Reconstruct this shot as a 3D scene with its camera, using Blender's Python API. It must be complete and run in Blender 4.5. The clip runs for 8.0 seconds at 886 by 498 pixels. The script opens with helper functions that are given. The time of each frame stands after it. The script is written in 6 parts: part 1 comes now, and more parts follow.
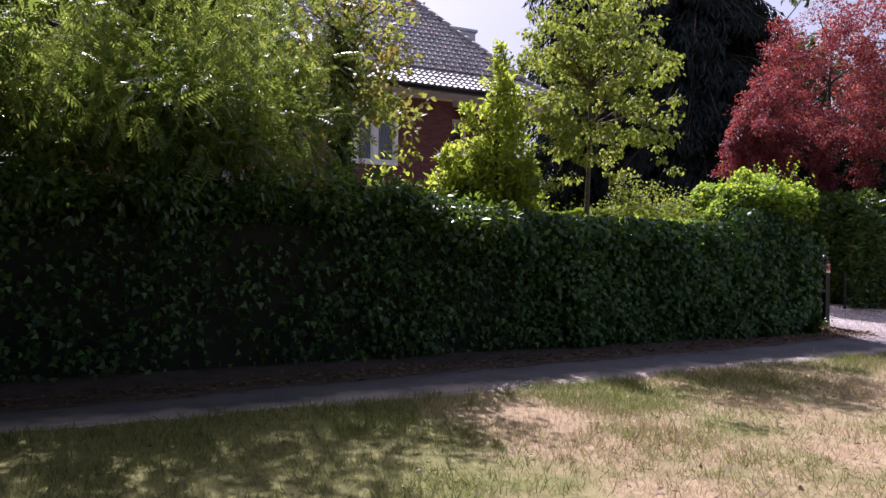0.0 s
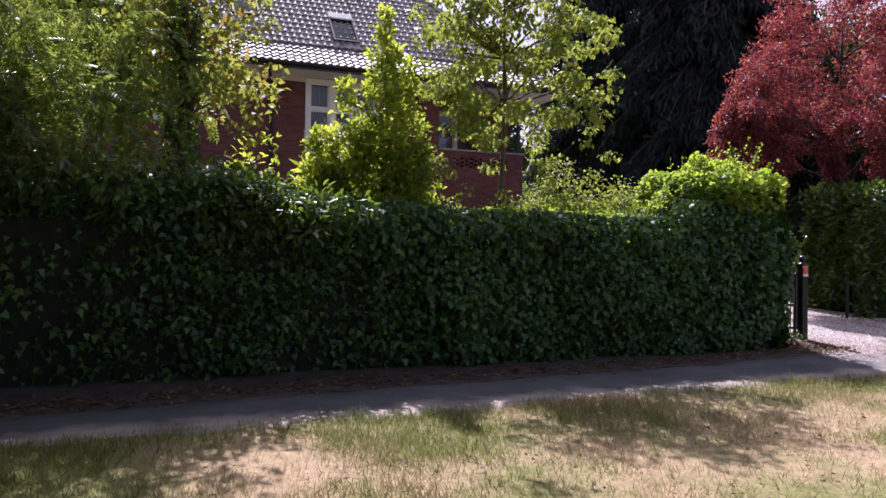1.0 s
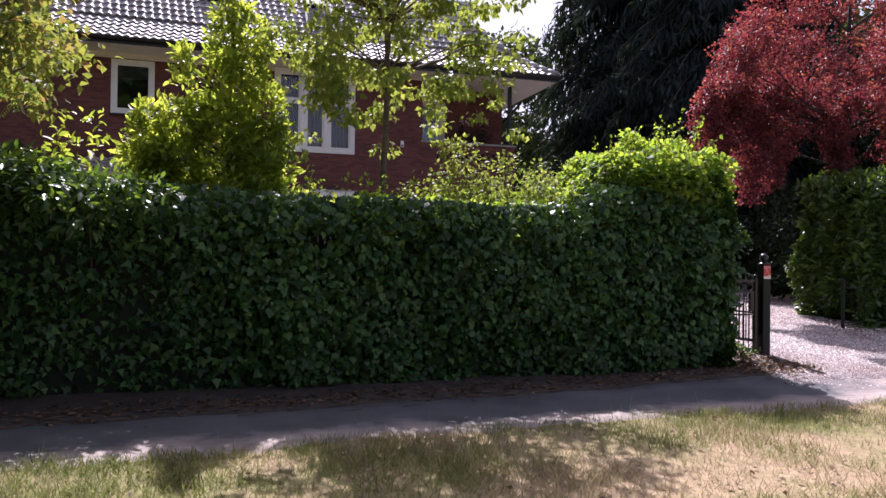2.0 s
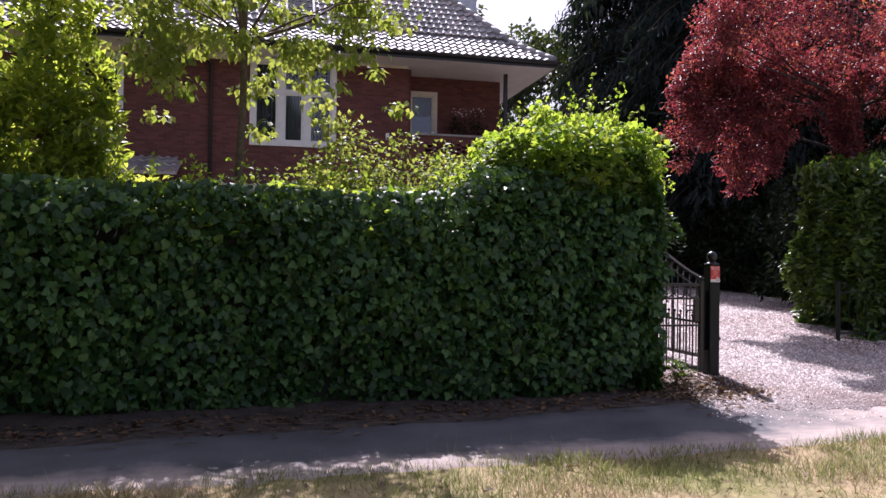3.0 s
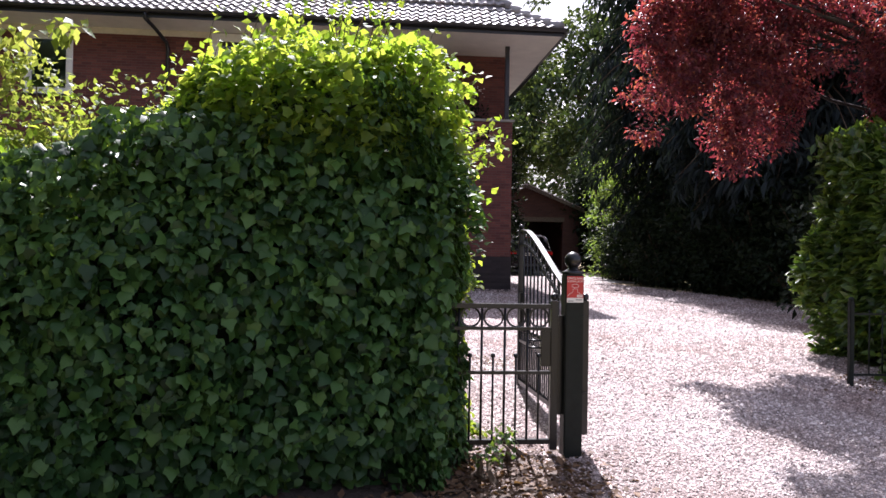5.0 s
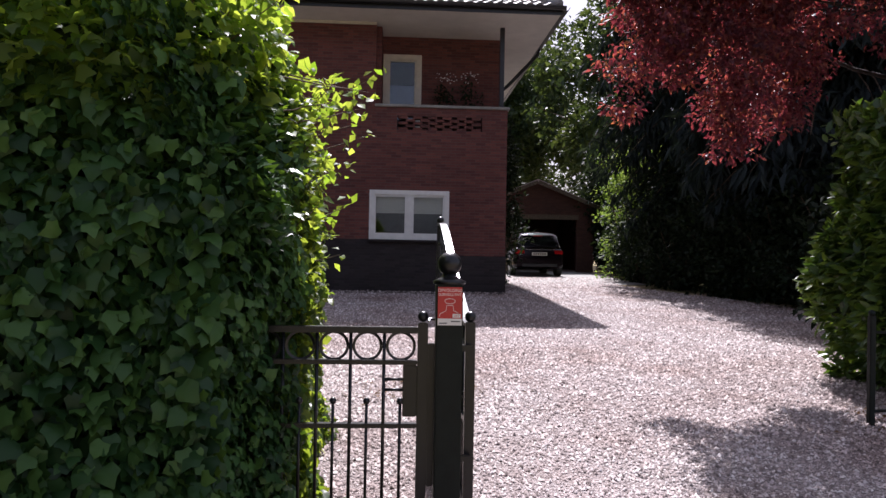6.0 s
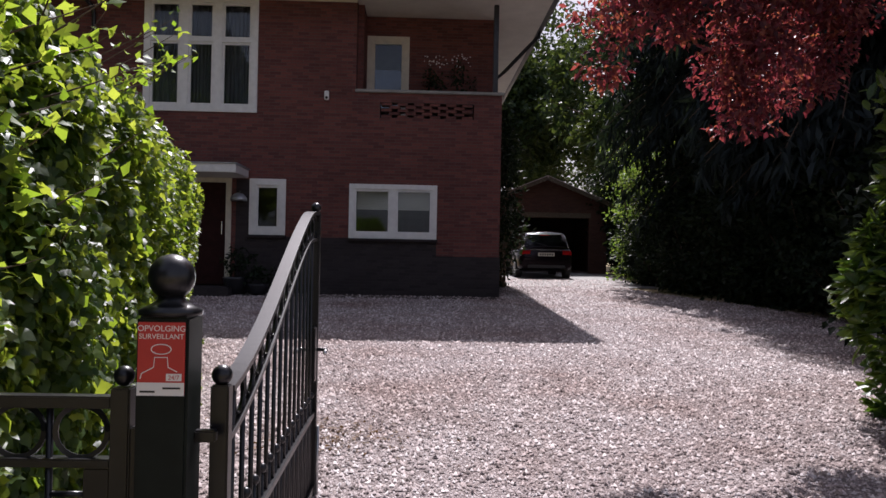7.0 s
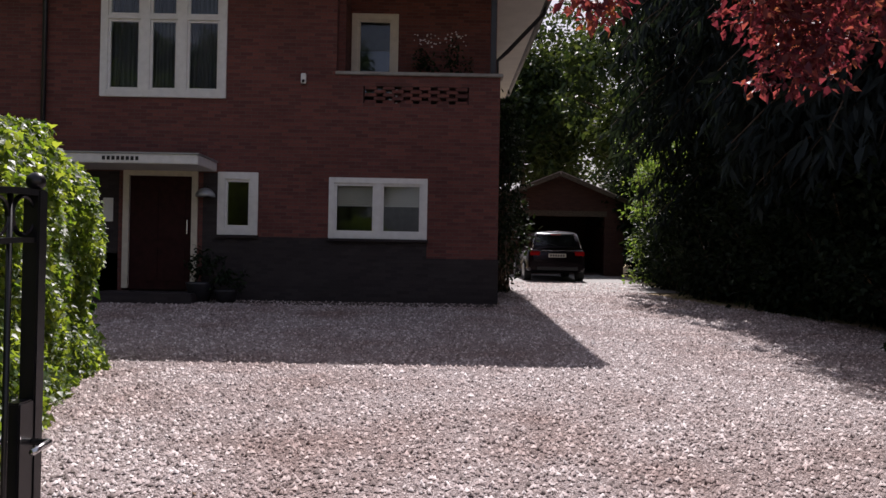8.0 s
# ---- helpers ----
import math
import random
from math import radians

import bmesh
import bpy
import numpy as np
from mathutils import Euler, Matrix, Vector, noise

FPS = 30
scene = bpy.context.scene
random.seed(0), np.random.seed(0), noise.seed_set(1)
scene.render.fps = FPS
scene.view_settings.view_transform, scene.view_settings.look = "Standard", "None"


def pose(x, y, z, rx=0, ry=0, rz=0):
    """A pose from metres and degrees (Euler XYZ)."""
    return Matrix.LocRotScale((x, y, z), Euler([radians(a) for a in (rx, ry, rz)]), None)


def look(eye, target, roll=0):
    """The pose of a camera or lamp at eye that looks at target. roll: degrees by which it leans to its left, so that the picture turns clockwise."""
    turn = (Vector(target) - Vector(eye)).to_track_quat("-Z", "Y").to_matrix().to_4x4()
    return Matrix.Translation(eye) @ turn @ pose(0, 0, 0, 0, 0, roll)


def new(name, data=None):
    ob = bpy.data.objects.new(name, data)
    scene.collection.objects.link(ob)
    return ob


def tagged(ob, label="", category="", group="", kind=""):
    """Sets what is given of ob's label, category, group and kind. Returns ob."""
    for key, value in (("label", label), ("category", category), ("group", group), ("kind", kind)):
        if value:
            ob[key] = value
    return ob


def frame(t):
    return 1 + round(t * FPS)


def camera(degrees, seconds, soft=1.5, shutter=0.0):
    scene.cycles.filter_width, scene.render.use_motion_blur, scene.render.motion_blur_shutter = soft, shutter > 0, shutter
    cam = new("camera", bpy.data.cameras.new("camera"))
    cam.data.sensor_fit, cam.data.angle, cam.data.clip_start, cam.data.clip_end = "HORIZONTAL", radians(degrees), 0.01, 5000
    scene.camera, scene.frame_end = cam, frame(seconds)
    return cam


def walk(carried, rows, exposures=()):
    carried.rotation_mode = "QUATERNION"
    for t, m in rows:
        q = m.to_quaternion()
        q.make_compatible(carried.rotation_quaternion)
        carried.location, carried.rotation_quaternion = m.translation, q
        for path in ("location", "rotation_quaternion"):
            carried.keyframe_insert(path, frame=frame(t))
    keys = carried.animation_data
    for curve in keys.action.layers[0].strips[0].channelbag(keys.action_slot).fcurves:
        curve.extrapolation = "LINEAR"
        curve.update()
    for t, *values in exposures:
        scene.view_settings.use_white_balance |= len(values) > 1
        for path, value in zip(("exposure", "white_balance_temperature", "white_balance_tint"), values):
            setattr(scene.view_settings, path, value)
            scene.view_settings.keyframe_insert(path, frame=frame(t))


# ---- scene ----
# ================= camera and walk =================
cam = camera(60.7, 8.0)
METRES, EYE, TILT, LEAN, TURN = 17.045, 1.5, 0.0, 0.0, -26.4
ROWS = [
    (0.0, 0.0031, -0.0063, 0.0, 0.44, 0.64, -0.64),
    (0.5, 0.073, 0.042, 0.0008, 2.78, 0.68, -0.63),
    (1.0, 0.1386, 0.0934, 0.001, 5.03, 0.68, -0.68),
    (1.5, 0.1987, 0.149, 0.0002, 7.1, 0.72, -0.71),
    (3.0, 0.3442, 0.3067, 0.0006, 13.34, 0.74, -0.68),
    (3.5, 0.3808, 0.3576, 0.0012, 15.36, 0.73, -0.75),
    (4.0, 0.4088, 0.4095, 0.0024, 17.26, 0.71, -0.84),
    (4.5, 0.431, 0.4591, 0.0029, 19.0, 0.76, -0.86),
    (5.0, 0.45, 0.5104, 0.0037, 20.58, 0.74, -0.93),
    (6.5, 0.4732, 0.6591, 0.0064, 23.72, 0.62, -1.05),
    (7.0, 0.4726, 0.7105, 0.0073, 24.55, 0.62, -1.09),
    (7.5, 0.468, 0.7619, 0.0086, 25.35, 0.62, -1.06),
    (8.0, 0.4592, 0.8132, 0.01, 26.09, 0.61, -1.02),
]
EXPOSURES = [(0.0, 0.78, 5700, 30), (1.5, 0.92, 5750, 29), (3.5, 0.97, 5750, 28), (4.0, 1.06, 5800, 26), (4.5, 1.32, 5850, 23), (5.0, 1.34, 5850, 23), (6.5, 0.5, 5850, 22), (8.0, 0.31, 6100, 21)]
walk(cam, [(t, pose(0, 0, EYE, TILT, LEAN, TURN) @ pose(METRES * x, METRES * y, METRES * z, 90 + pitch, roll, yaw)) for t, x, y, z, yaw, pitch, roll in ROWS], EXPOSURES)

# ================= world and sun =================
SUN_EL, SUN_ROT = radians(50.8), radians(5.5)
world = bpy.data.worlds.new("sky")
scene.world = world
world.use_nodes = True
wn = world.node_tree.nodes
wl = world.node_tree.links
bg = wn["Background"]
sky = wn.new("ShaderNodeTexSky")
sky.sky_type = 'NISHITA'
sky.sun_disc = False
sky.sun_elevation, sky.sun_rotation = SUN_EL, SUN_ROT
sky.dust_density, sky.air_density, sky.ozone_density = 5.0, 1.0, 1.2
cloud = wn.new("ShaderNodeTexNoise")
cloud.inputs["Scale"].default_value, cloud.inputs["Detail"].default_value = 3.0, 6
thin = wn.new("ShaderNodeMapRange")
thin.inputs[1].default_value, thin.inputs[2].default_value, thin.inputs[3].default_value, thin.inputs[4].default_value = 0.35, 0.7, 0.15, 0.5
veil = wn.new("ShaderNodeMix")
veil.data_type = 'RGBA'
veil.inputs[7].default_value = (11.0, 11.0, 11.4, 1)
wl.new(cloud.outputs[0], thin.inputs[0])
wl.new(thin.outputs[0], veil.inputs[0])
wl.new(sky.outputs[0], veil.inputs[6])
wl.new(veil.outputs[2], bg.inputs[0])
bg.inputs[1].default_value = 0.062
sun_data = bpy.data.lights.new("sun", 'SUN')
sun_data.energy, sun_data.angle, sun_data.color = 5.0, radians(0.53), (1.0, 0.95, 0.86)
sun = new("sun", sun_data)
sun_dir = Vector((math.sin(SUN_ROT) * math.cos(SUN_EL), math.cos(SUN_ROT) * math.cos(SUN_EL), math.sin(SUN_EL)))
sun.matrix_world = look(sun_dir * 60, (0, 0, 0))

# ================= materials =================


class Mat:
    """A small wrapper for building node materials."""

    def __init__(self, name, rough=0.6, metal=0.0, spec=0.5):
        self.m = bpy.data.materials.new(name)
        self.m.use_nodes = True
        self.n, self.l = self.m.node_tree.nodes, self.m.node_tree.links
        self.b = self.n["Principled BSDF"]
        self.b.inputs["Roughness"].default_value = rough
        self.b.inputs["Metallic"].default_value = metal
        self.b.inputs["Specular IOR Level"].default_value = spec
        self.co = None

    def coord(self):
        if self.co is None:
            self.co = self.n.new("ShaderNodeNewGeometry").outputs["Position"]
        return self.co

    def noise(self, scale, detail=4, rough=0.6, vec=None):
        t = self.n.new("ShaderNodeTexNoise")
        t.inputs["Scale"].default_value, t.inputs["Detail"].default_value, t.inputs["Roughness"].default_value = scale, detail, rough
        self.l.new(vec or self.coord(), t.inputs["Vector"])
        return t.outputs[0]

    def vor(self, scale, feature='F1', out=0):
        t = self.n.new("ShaderNodeTexVoronoi")
        t.feature = feature
        t.inputs["Scale"].default_value = scale
        self.l.new(self.coord(), t.inputs["Vector"])
        return t.outputs[out]

    def island(self):
        return self.n.new("ShaderNodeNewGeometry").outputs["Random Per Island"]

    def obrand(self):
        return self.n.new("ShaderNodeObjectInfo").outputs["Random"]

    def ramp(self, fac, *stops):
        t = self.n.new("ShaderNodeValToRGB")
        e = t.color_ramp.elements
        while len(e) < len(stops):
            e.new(0.5)
        for i, (p, c) in enumerate(stops):
            e[i].position = p
            e[i].color = (*c, 1) if not isinstance(c, float) else (c, c, c, 1)
        self.l.new(fac, t.inputs[0])
        return t.outputs[0]

    def mix(self, a, b, fac, mode='MIX'):
        t = self.n.new("ShaderNodeMix")
        t.data_type, t.blend_type = 'RGBA', mode
        for sock, v in ((t.inputs[6], a), (t.inputs[7], b), (t.inputs[0], fac)):
            if isinstance(v, bpy.types.NodeSocket):
                self.l.new(v, sock)
            elif isinstance(v, tuple):
                sock.default_value = (*v, 1)
            else:
                sock.default_value = v
        return t.outputs[2]

    def math(self, op, a, b=0.0):
        t = self.n.new("ShaderNodeMath")
        t.operation = op
        for sock, v in ((t.inputs[0], a), (t.inputs[1], b)):
            if isinstance(v, bpy.types.NodeSocket):
                self.l.new(v, sock)
            else:
                sock.default_value = v
        return t.outputs[0]

    def color(self, c):
        if isinstance(c, tuple):
            self.b.inputs["Base Color"].default_value = (*c, 1)
        else:
            self.l.new(c, self.b.inputs["Base Color"])
        return self

    def rough(self, s):
        self.l.new(s, self.b.inputs["Roughness"])
        return self

    def bump(self, h, strength=0.3, dist=0.01):
        t = self.n.new("ShaderNodeBump")
        t.inputs["Strength"].default_value, t.inputs["Distance"].default_value = strength, dist
        self.l.new(h, t.inputs["Height"])
        self.l.new(t.outputs[0], self.b.inputs["Normal"])
        return self

    def translucent(self, colour, share):
        tr = self.n.new("ShaderNodeBsdfTranslucent")
        if isinstance(colour, tuple):
            tr.inputs[0].default_value = (*colour, 1)
        else:
            self.l.new(colour, tr.inputs[0])
        mx = self.n.new("ShaderNodeMixShader")
        mx.inputs[0].default_value = share
        self.l.new(self.b.outputs[0], mx.inputs[1])
        self.l.new(tr.outputs[0], mx.inputs[2])
        self.l.new(mx.outputs[0], self.n["Material Output"].inputs[0])
        return self


def plain(name, c, rough=0.5, metal=0.0, var=0.15, scale=9.0, bump=0.0, spec=0.5):
    """A painted or cast surface with faint blotches and fine grain."""
    k = Mat(name, rough, metal, spec)
    n1 = k.noise(scale, 5)
    n2 = k.noise(scale * 14, 3)
    dark = tuple(v * (1 - 2 * var) for v in c)
    lite = tuple(min(1, v * (1 + var)) for v in c)
    col = k.mix(k.ramp(n1, (0.3, dark), (0.7, lite)), dark, k.ramp(n2, (0.55, 0.0), (0.9, 0.5)))
    k.color(col)
    if bump:
        k.bump(n2, bump, 0.004)
    return k.m


def leaf_mat(name, stops, back, share=0.4, rough=0.38, spec=0.5, patch=0.9, weight=0.3):
    """Leaf tissue: colour by leaf, glossy skin, light passing through."""
    k = Mat(name, rough, 0.0, spec)
    isl = k.island()
    big = k.noise(patch, 2)
    fac = k.math('ADD', k.math('MULTIPLY', isl, 1 - weight), k.math('MULTIPLY', big, weight))
    col = k.ramp(fac, *stops)
    k.color(k.mix(col, (0.02, 0.02, 0.008), k.ramp(k.noise(60, 2), (0.6, 0.0), (0.8, 0.25))))
    k.translucent(k.ramp(fac, *back), share)
    return k.m


# one ivy in three tints; the paler two carry sunlight in their colour
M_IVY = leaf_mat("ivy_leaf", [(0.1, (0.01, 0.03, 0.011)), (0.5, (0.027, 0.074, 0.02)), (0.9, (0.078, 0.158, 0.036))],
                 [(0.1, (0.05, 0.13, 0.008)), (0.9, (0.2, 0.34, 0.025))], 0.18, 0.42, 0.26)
M_IVYTOP = leaf_mat("sunlit_young_ivy_leaf", [(0.1, (0.04, 0.085, 0.018)), (0.5, (0.08, 0.15, 0.03)), (0.9, (0.16, 0.22, 0.04))],
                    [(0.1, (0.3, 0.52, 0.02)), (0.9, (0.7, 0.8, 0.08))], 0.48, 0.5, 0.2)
M_IVYSUN = leaf_mat("sunlit_ivy_leaf", [(0.1, (0.014, 0.034, 0.01)), (0.5, (0.034, 0.072, 0.018)), (0.9, (0.09, 0.14, 0.03))],
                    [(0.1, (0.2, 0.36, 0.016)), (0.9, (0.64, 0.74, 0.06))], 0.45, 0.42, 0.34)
M_LAUREL = leaf_mat("laurel_leaf", [(0.1, (0.04, 0.075, 0.012)), (0.6, (0.085, 0.13, 0.02)), (0.95, (0.16, 0.2, 0.03))],
                    [(0.1, (0.34, 0.48, 0.03)), (0.9, (0.74, 0.78, 0.09))], 0.52, 0.45, 0.4)
M_YOUNG = leaf_mat("young_leaf", [(0.1, (0.055, 0.095, 0.018)), (0.6, (0.1, 0.15, 0.03)), (0.95, (0.18, 0.21, 0.05))],
                   [(0.1, (0.24, 0.34, 0.03)), (0.9, (0.55, 0.58, 0.1))], 0.45, 0.55, 0.35)
M_WISP = leaf_mat("drooping_leaf", [(0.1, (0.025, 0.055, 0.022)), (0.6, (0.055, 0.1, 0.034)), (0.95, (0.12, 0.17, 0.05))],
                  [(0.1, (0.24, 0.38, 0.04)), (0.9, (0.62, 0.68, 0.12))], 0.4, 0.34, 0.55)
M_BROWNLEAF = leaf_mat("rusty_leaf", [(0.1, (0.06, 0.09, 0.025)), (0.6, (0.11, 0.13, 0.035)), (0.95, (0.22, 0.12, 0.05))],
                       [(0.1, (0.32, 0.42, 0.05)), (0.7, (0.5, 0.48, 0.08)), (0.92, (0.55, 0.3, 0.1))], 0.4, 0.55, 0.3)
M_RED = leaf_mat("plum_leaf", [(0.15, (0.042, 0.02, 0.036)), (0.5, (0.085, 0.036, 0.054)), (0.85, (0.19, 0.08, 0.075))],
                 [(0.15, (0.15, 0.02, 0.036)), (0.5, (0.44, 0.066, 0.075)), (0.68, (0.6, 0.14, 0.08)), (0.85, (0.8, 0.34, 0.08))], 0.36, 0.5, 0.25, 2.1, 0.55)
M_CONIFER = leaf_mat("conifer_spray", [(0.1, (0.012, 0.018, 0.021)), (0.9, (0.034, 0.046, 0.047))],
                     [(0.1, (0.03, 0.055, 0.02)), (0.9, (0.08, 0.11, 0.04))], 0.14, 0.7, 0.15)
M_WOODS = leaf_mat("woodland_leaf", [(0.1, (0.02, 0.05, 0.012)), (0.6, (0.05, 0.1, 0.02)), (0.95, (0.09, 0.15, 0.03))],
                   [(0.1, (0.16, 0.3, 0.03)), (0.9, (0.4, 0.5, 0.08))], 0.4, 0.55, 0.3)


def bark(name, a, b):
    k = Mat(name, 0.9)
    n1 = k.noise(18, 6, 0.7)
    k.color(k.ramp(n1, (0.3, a), (0.7, b))).bump(n1, 0.8, 0.02)
    return k.m


# the laurel leaf again, darker, with shade put into its colour
M_LAURELSHADE = leaf_mat("shaded_laurel_leaf", [(0.1, (0.018, 0.045, 0.014)), (0.6, (0.042, 0.088, 0.024)), (0.95, (0.095, 0.15, 0.036))],
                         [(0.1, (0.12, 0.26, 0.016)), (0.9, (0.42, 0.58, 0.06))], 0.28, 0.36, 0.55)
# near-black leaf: deep shade beside the drive is put into this colour
M_SHADELEAF = leaf_mat("deep_shade_leaf", [(0.1, (0.006, 0.013, 0.007)), (0.9, (0.017, 0.028, 0.012))],
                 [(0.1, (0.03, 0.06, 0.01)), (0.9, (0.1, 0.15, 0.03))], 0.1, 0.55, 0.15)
M_FARWOOD = leaf_mat("distant_leaf", [(0.1, (0.014, 0.03, 0.012)), (0.6, (0.03, 0.055, 0.018)), (0.95, (0.06, 0.09, 0.025))],
                     [(0.1, (0.04, 0.08, 0.015)), (0.9, (0.22, 0.28, 0.05))], 0.2, 0.5, 0.25)


M_BARK = bark("grey_brown_bark", (0.045, 0.035, 0.025), (0.16, 0.13, 0.095))
M_TWIG = bark("twig", (0.06, 0.04, 0.025), (0.16, 0.11, 0.07))
M_DARKBARK = bark("dark_plum_bark", (0.012, 0.009, 0.009), (0.04, 0.03, 0.028))
# near-black, so the hedges' inner shade is a solid colour
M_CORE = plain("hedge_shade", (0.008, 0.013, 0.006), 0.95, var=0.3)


def brick_mat(name, c1, c2, mortar):
    """Bonded brick on world axes: x plus y runs along walls, z is height."""
    k = Mat(name, 0.85, 0, 0.25)
    sep = k.n.new("ShaderNodeSeparateXYZ")
    k.l.new(k.coord(), sep.inputs[0])
    comb = k.n.new("ShaderNodeCombineXYZ")
    k.l.new(k.math('ADD', sep.outputs[0], sep.outputs[1]), comb.inputs[0])
    k.l.new(sep.outputs[2], comb.inputs[1])
    bt = k.n.new("ShaderNodeTexBrick")
    bt.inputs["Scale"].default_value = 1.0
    bt.inputs["Brick Width"].default_value, bt.inputs["Row Height"].default_value = 0.22, 0.062
    bt.inputs["Mortar Size"].default_value, bt.inputs["Mortar Smooth"].default_value = 0.005, 0.3
    bt.inputs["Bias"].default_value = 0.0
    k.l.new(comb.outputs[0], bt.inputs["Vector"])
    for i, c in ((1, c1), (2, c2), (3, mortar)):
        bt.inputs[i].default_value = (*c, 1)
    n1 = k.noise(1.1, 5)
    n2 = k.noise(38, 4)
    col = k.mix(bt.outputs[0], (0.35, 0.28, 0.25), k.ramp(n1, (0.45, 0.0), (0.8, 0.3)), 'MULTIPLY')
    col = k.mix(col, (0.03, 0.02, 0.02), k.ramp(n2, (0.5, 0.0), (0.85, 0.55)))
    k.color(col)
    h = k.math('SUBTRACT', k.math('MULTIPLY', n2, 0.3), bt.outputs[1])
    k.bump(h, 0.7, 0.006)
    return k.m


M_BRICK = brick_mat("red_brick", (0.185, 0.068, 0.056), (0.105, 0.042, 0.038), (0.125, 0.085, 0.078))
M_PLINTH = brick_mat("black_brick", (0.05, 0.042, 0.043), (0.033, 0.028, 0.03), (0.04, 0.035, 0.035))
# garage brick darkened, the trees' shade being put into its colour
M_BRICK_GAR = brick_mat("shaded_garage_brick", (0.095, 0.046, 0.036), (0.07, 0.034, 0.028), (0.065, 0.052, 0.046))
M_WHITE = plain("white_paint", (0.74, 0.74, 0.72), 0.4, var=0.05)
M_CREAM = plain("cream_paint", (0.62, 0.57, 0.47), 0.55, var=0.06)
M_SOFFIT = plain("white_soffit", (0.72, 0.69, 0.63), 0.6, var=0.05, scale=3)
M_BLACKMETAL = plain("black_enamel", (0.007, 0.007, 0.009), 0.32, 0.0, var=0.2, scale=25, bump=0.05)
M_GREENPOST = plain("dark_green_paint", (0.006, 0.010, 0.008), 0.5, 0.0, var=0.2, scale=20, bump=0.05, spec=0.25)
M_GUTTER = plain("black_gutter", (0.016, 0.016, 0.018), 0.4, var=0.2)
M_STEEL = plain("galvanised_steel", (0.45, 0.46, 0.47), 0.35, 0.9, var=0.1)
M_CHROME = plain("brushed_steel", (0.6, 0.6, 0.6), 0.22, 1.0, var=0.05)
M_ZINC = plain("zinc_sheet", (0.42, 0.44, 0.47), 0.4, 0.6, var=0.1)
M_DOOR = plain("dark_red_door_paint", (0.03, 0.008, 0.008), 0.6, var=0.2, spec=0.15)
M_CONCRETE = plain("grey_concrete", (0.3, 0.29, 0.27), 0.85, var=0.15, scale=4, bump=0.3)
# the unlit rooms' dimness is put into this plaster colour
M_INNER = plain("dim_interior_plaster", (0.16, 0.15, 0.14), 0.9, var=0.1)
M_BLIND = plain("cream_blind", (0.62, 0.58, 0.5), 0.8, var=0.05)
M_CURTAIN = plain("grey_curtain", (0.1, 0.1, 0.115), 0.9, var=0.1, scale=3)


def glass_mat(name, tint=(0.85, 0.9, 0.9), ior=1.4):
    k = Mat(name, 0.02)
    k.b.inputs["Transmission Weight"].default_value = 1.0
    k.b.inputs["IOR"].default_value = ior
    k.color(tint)
    return k.m


M_GLASS = glass_mat("window_glass")
# blue tint stands in for the sky mirrored in these panes
M_GLASS_SKY = glass_mat("sky_tinted_glass", (0.45, 0.58, 0.75), 1.6)
M_CARGLASS = glass_mat("tinted_glass", (0.3, 0.34, 0.34))


def tile_mat():
    k = Mat("glazed_pantile", 0.55, 0, 0.3)
    r = k.math('FRACT', k.math('ADD', k.obrand(), k.island()))
    col = k.ramp(r, (0.0, (0.2, 0.188, 0.192)), (0.45, (0.33, 0.312, 0.316)), (0.8, (0.4, 0.37, 0.37)), (1.0, (0.42, 0.33, 0.315)))
    n1 = k.noise(2.2, 5)
    n2 = k.noise(45, 4)
    col = k.mix(col, (0.09, 0.092, 0.07), k.ramp(n1, (0.55, 0.0), (0.8, 0.3)))
    k.color(k.mix(col, (0.05, 0.048, 0.046), k.ramp(n2, (0.55, 0.0), (0.85, 0.35))))
    k.rough(k.ramp(n2, (0.3, 0.52), (0.8, 0.64))).bump(n2, 0.12, 0.003)
    return k.m


M_TILE = tile_mat()


def grass_ground():
    k = Mat("dry_lawn_soil", 0.95, 0, 0.2)
    n1 = k.noise(0.7, 6, 0.65)
    n2 = k.noise(9, 5, 0.7)
    n3 = k.noise(70, 3)
    sep = k.n.new("ShaderNodeSeparateXYZ")
    k.l.new(k.coord(), sep.inputs[0])
    # greener towards the left, from x 3.4 on
    greener = k.math('MULTIPLY', k.math('MAXIMUM', k.math('SUBTRACT', 3.4, sep.outputs[0]), 0.0), 0.1)
    straw = k.ramp(n2, (0.25, (0.27, 0.18, 0.11)), (0.75, (0.5, 0.38, 0.235)))
    green = k.ramp(n2, (0.25, (0.1, 0.11, 0.035)), (0.75, (0.27, 0.26, 0.09)))
    col = k.mix(straw, green, k.ramp(k.math('ADD', n1, greener), (0.42, 0.0), (0.62, 0.9)))
    k.color(k.mix(col, (0.09, 0.06, 0.035), k.ramp(n3, (0.52, 0.0), (0.8, 0.5))))
    k.bump(k.math('ADD', n3, n2), 0.7, 0.02)
    return k.m


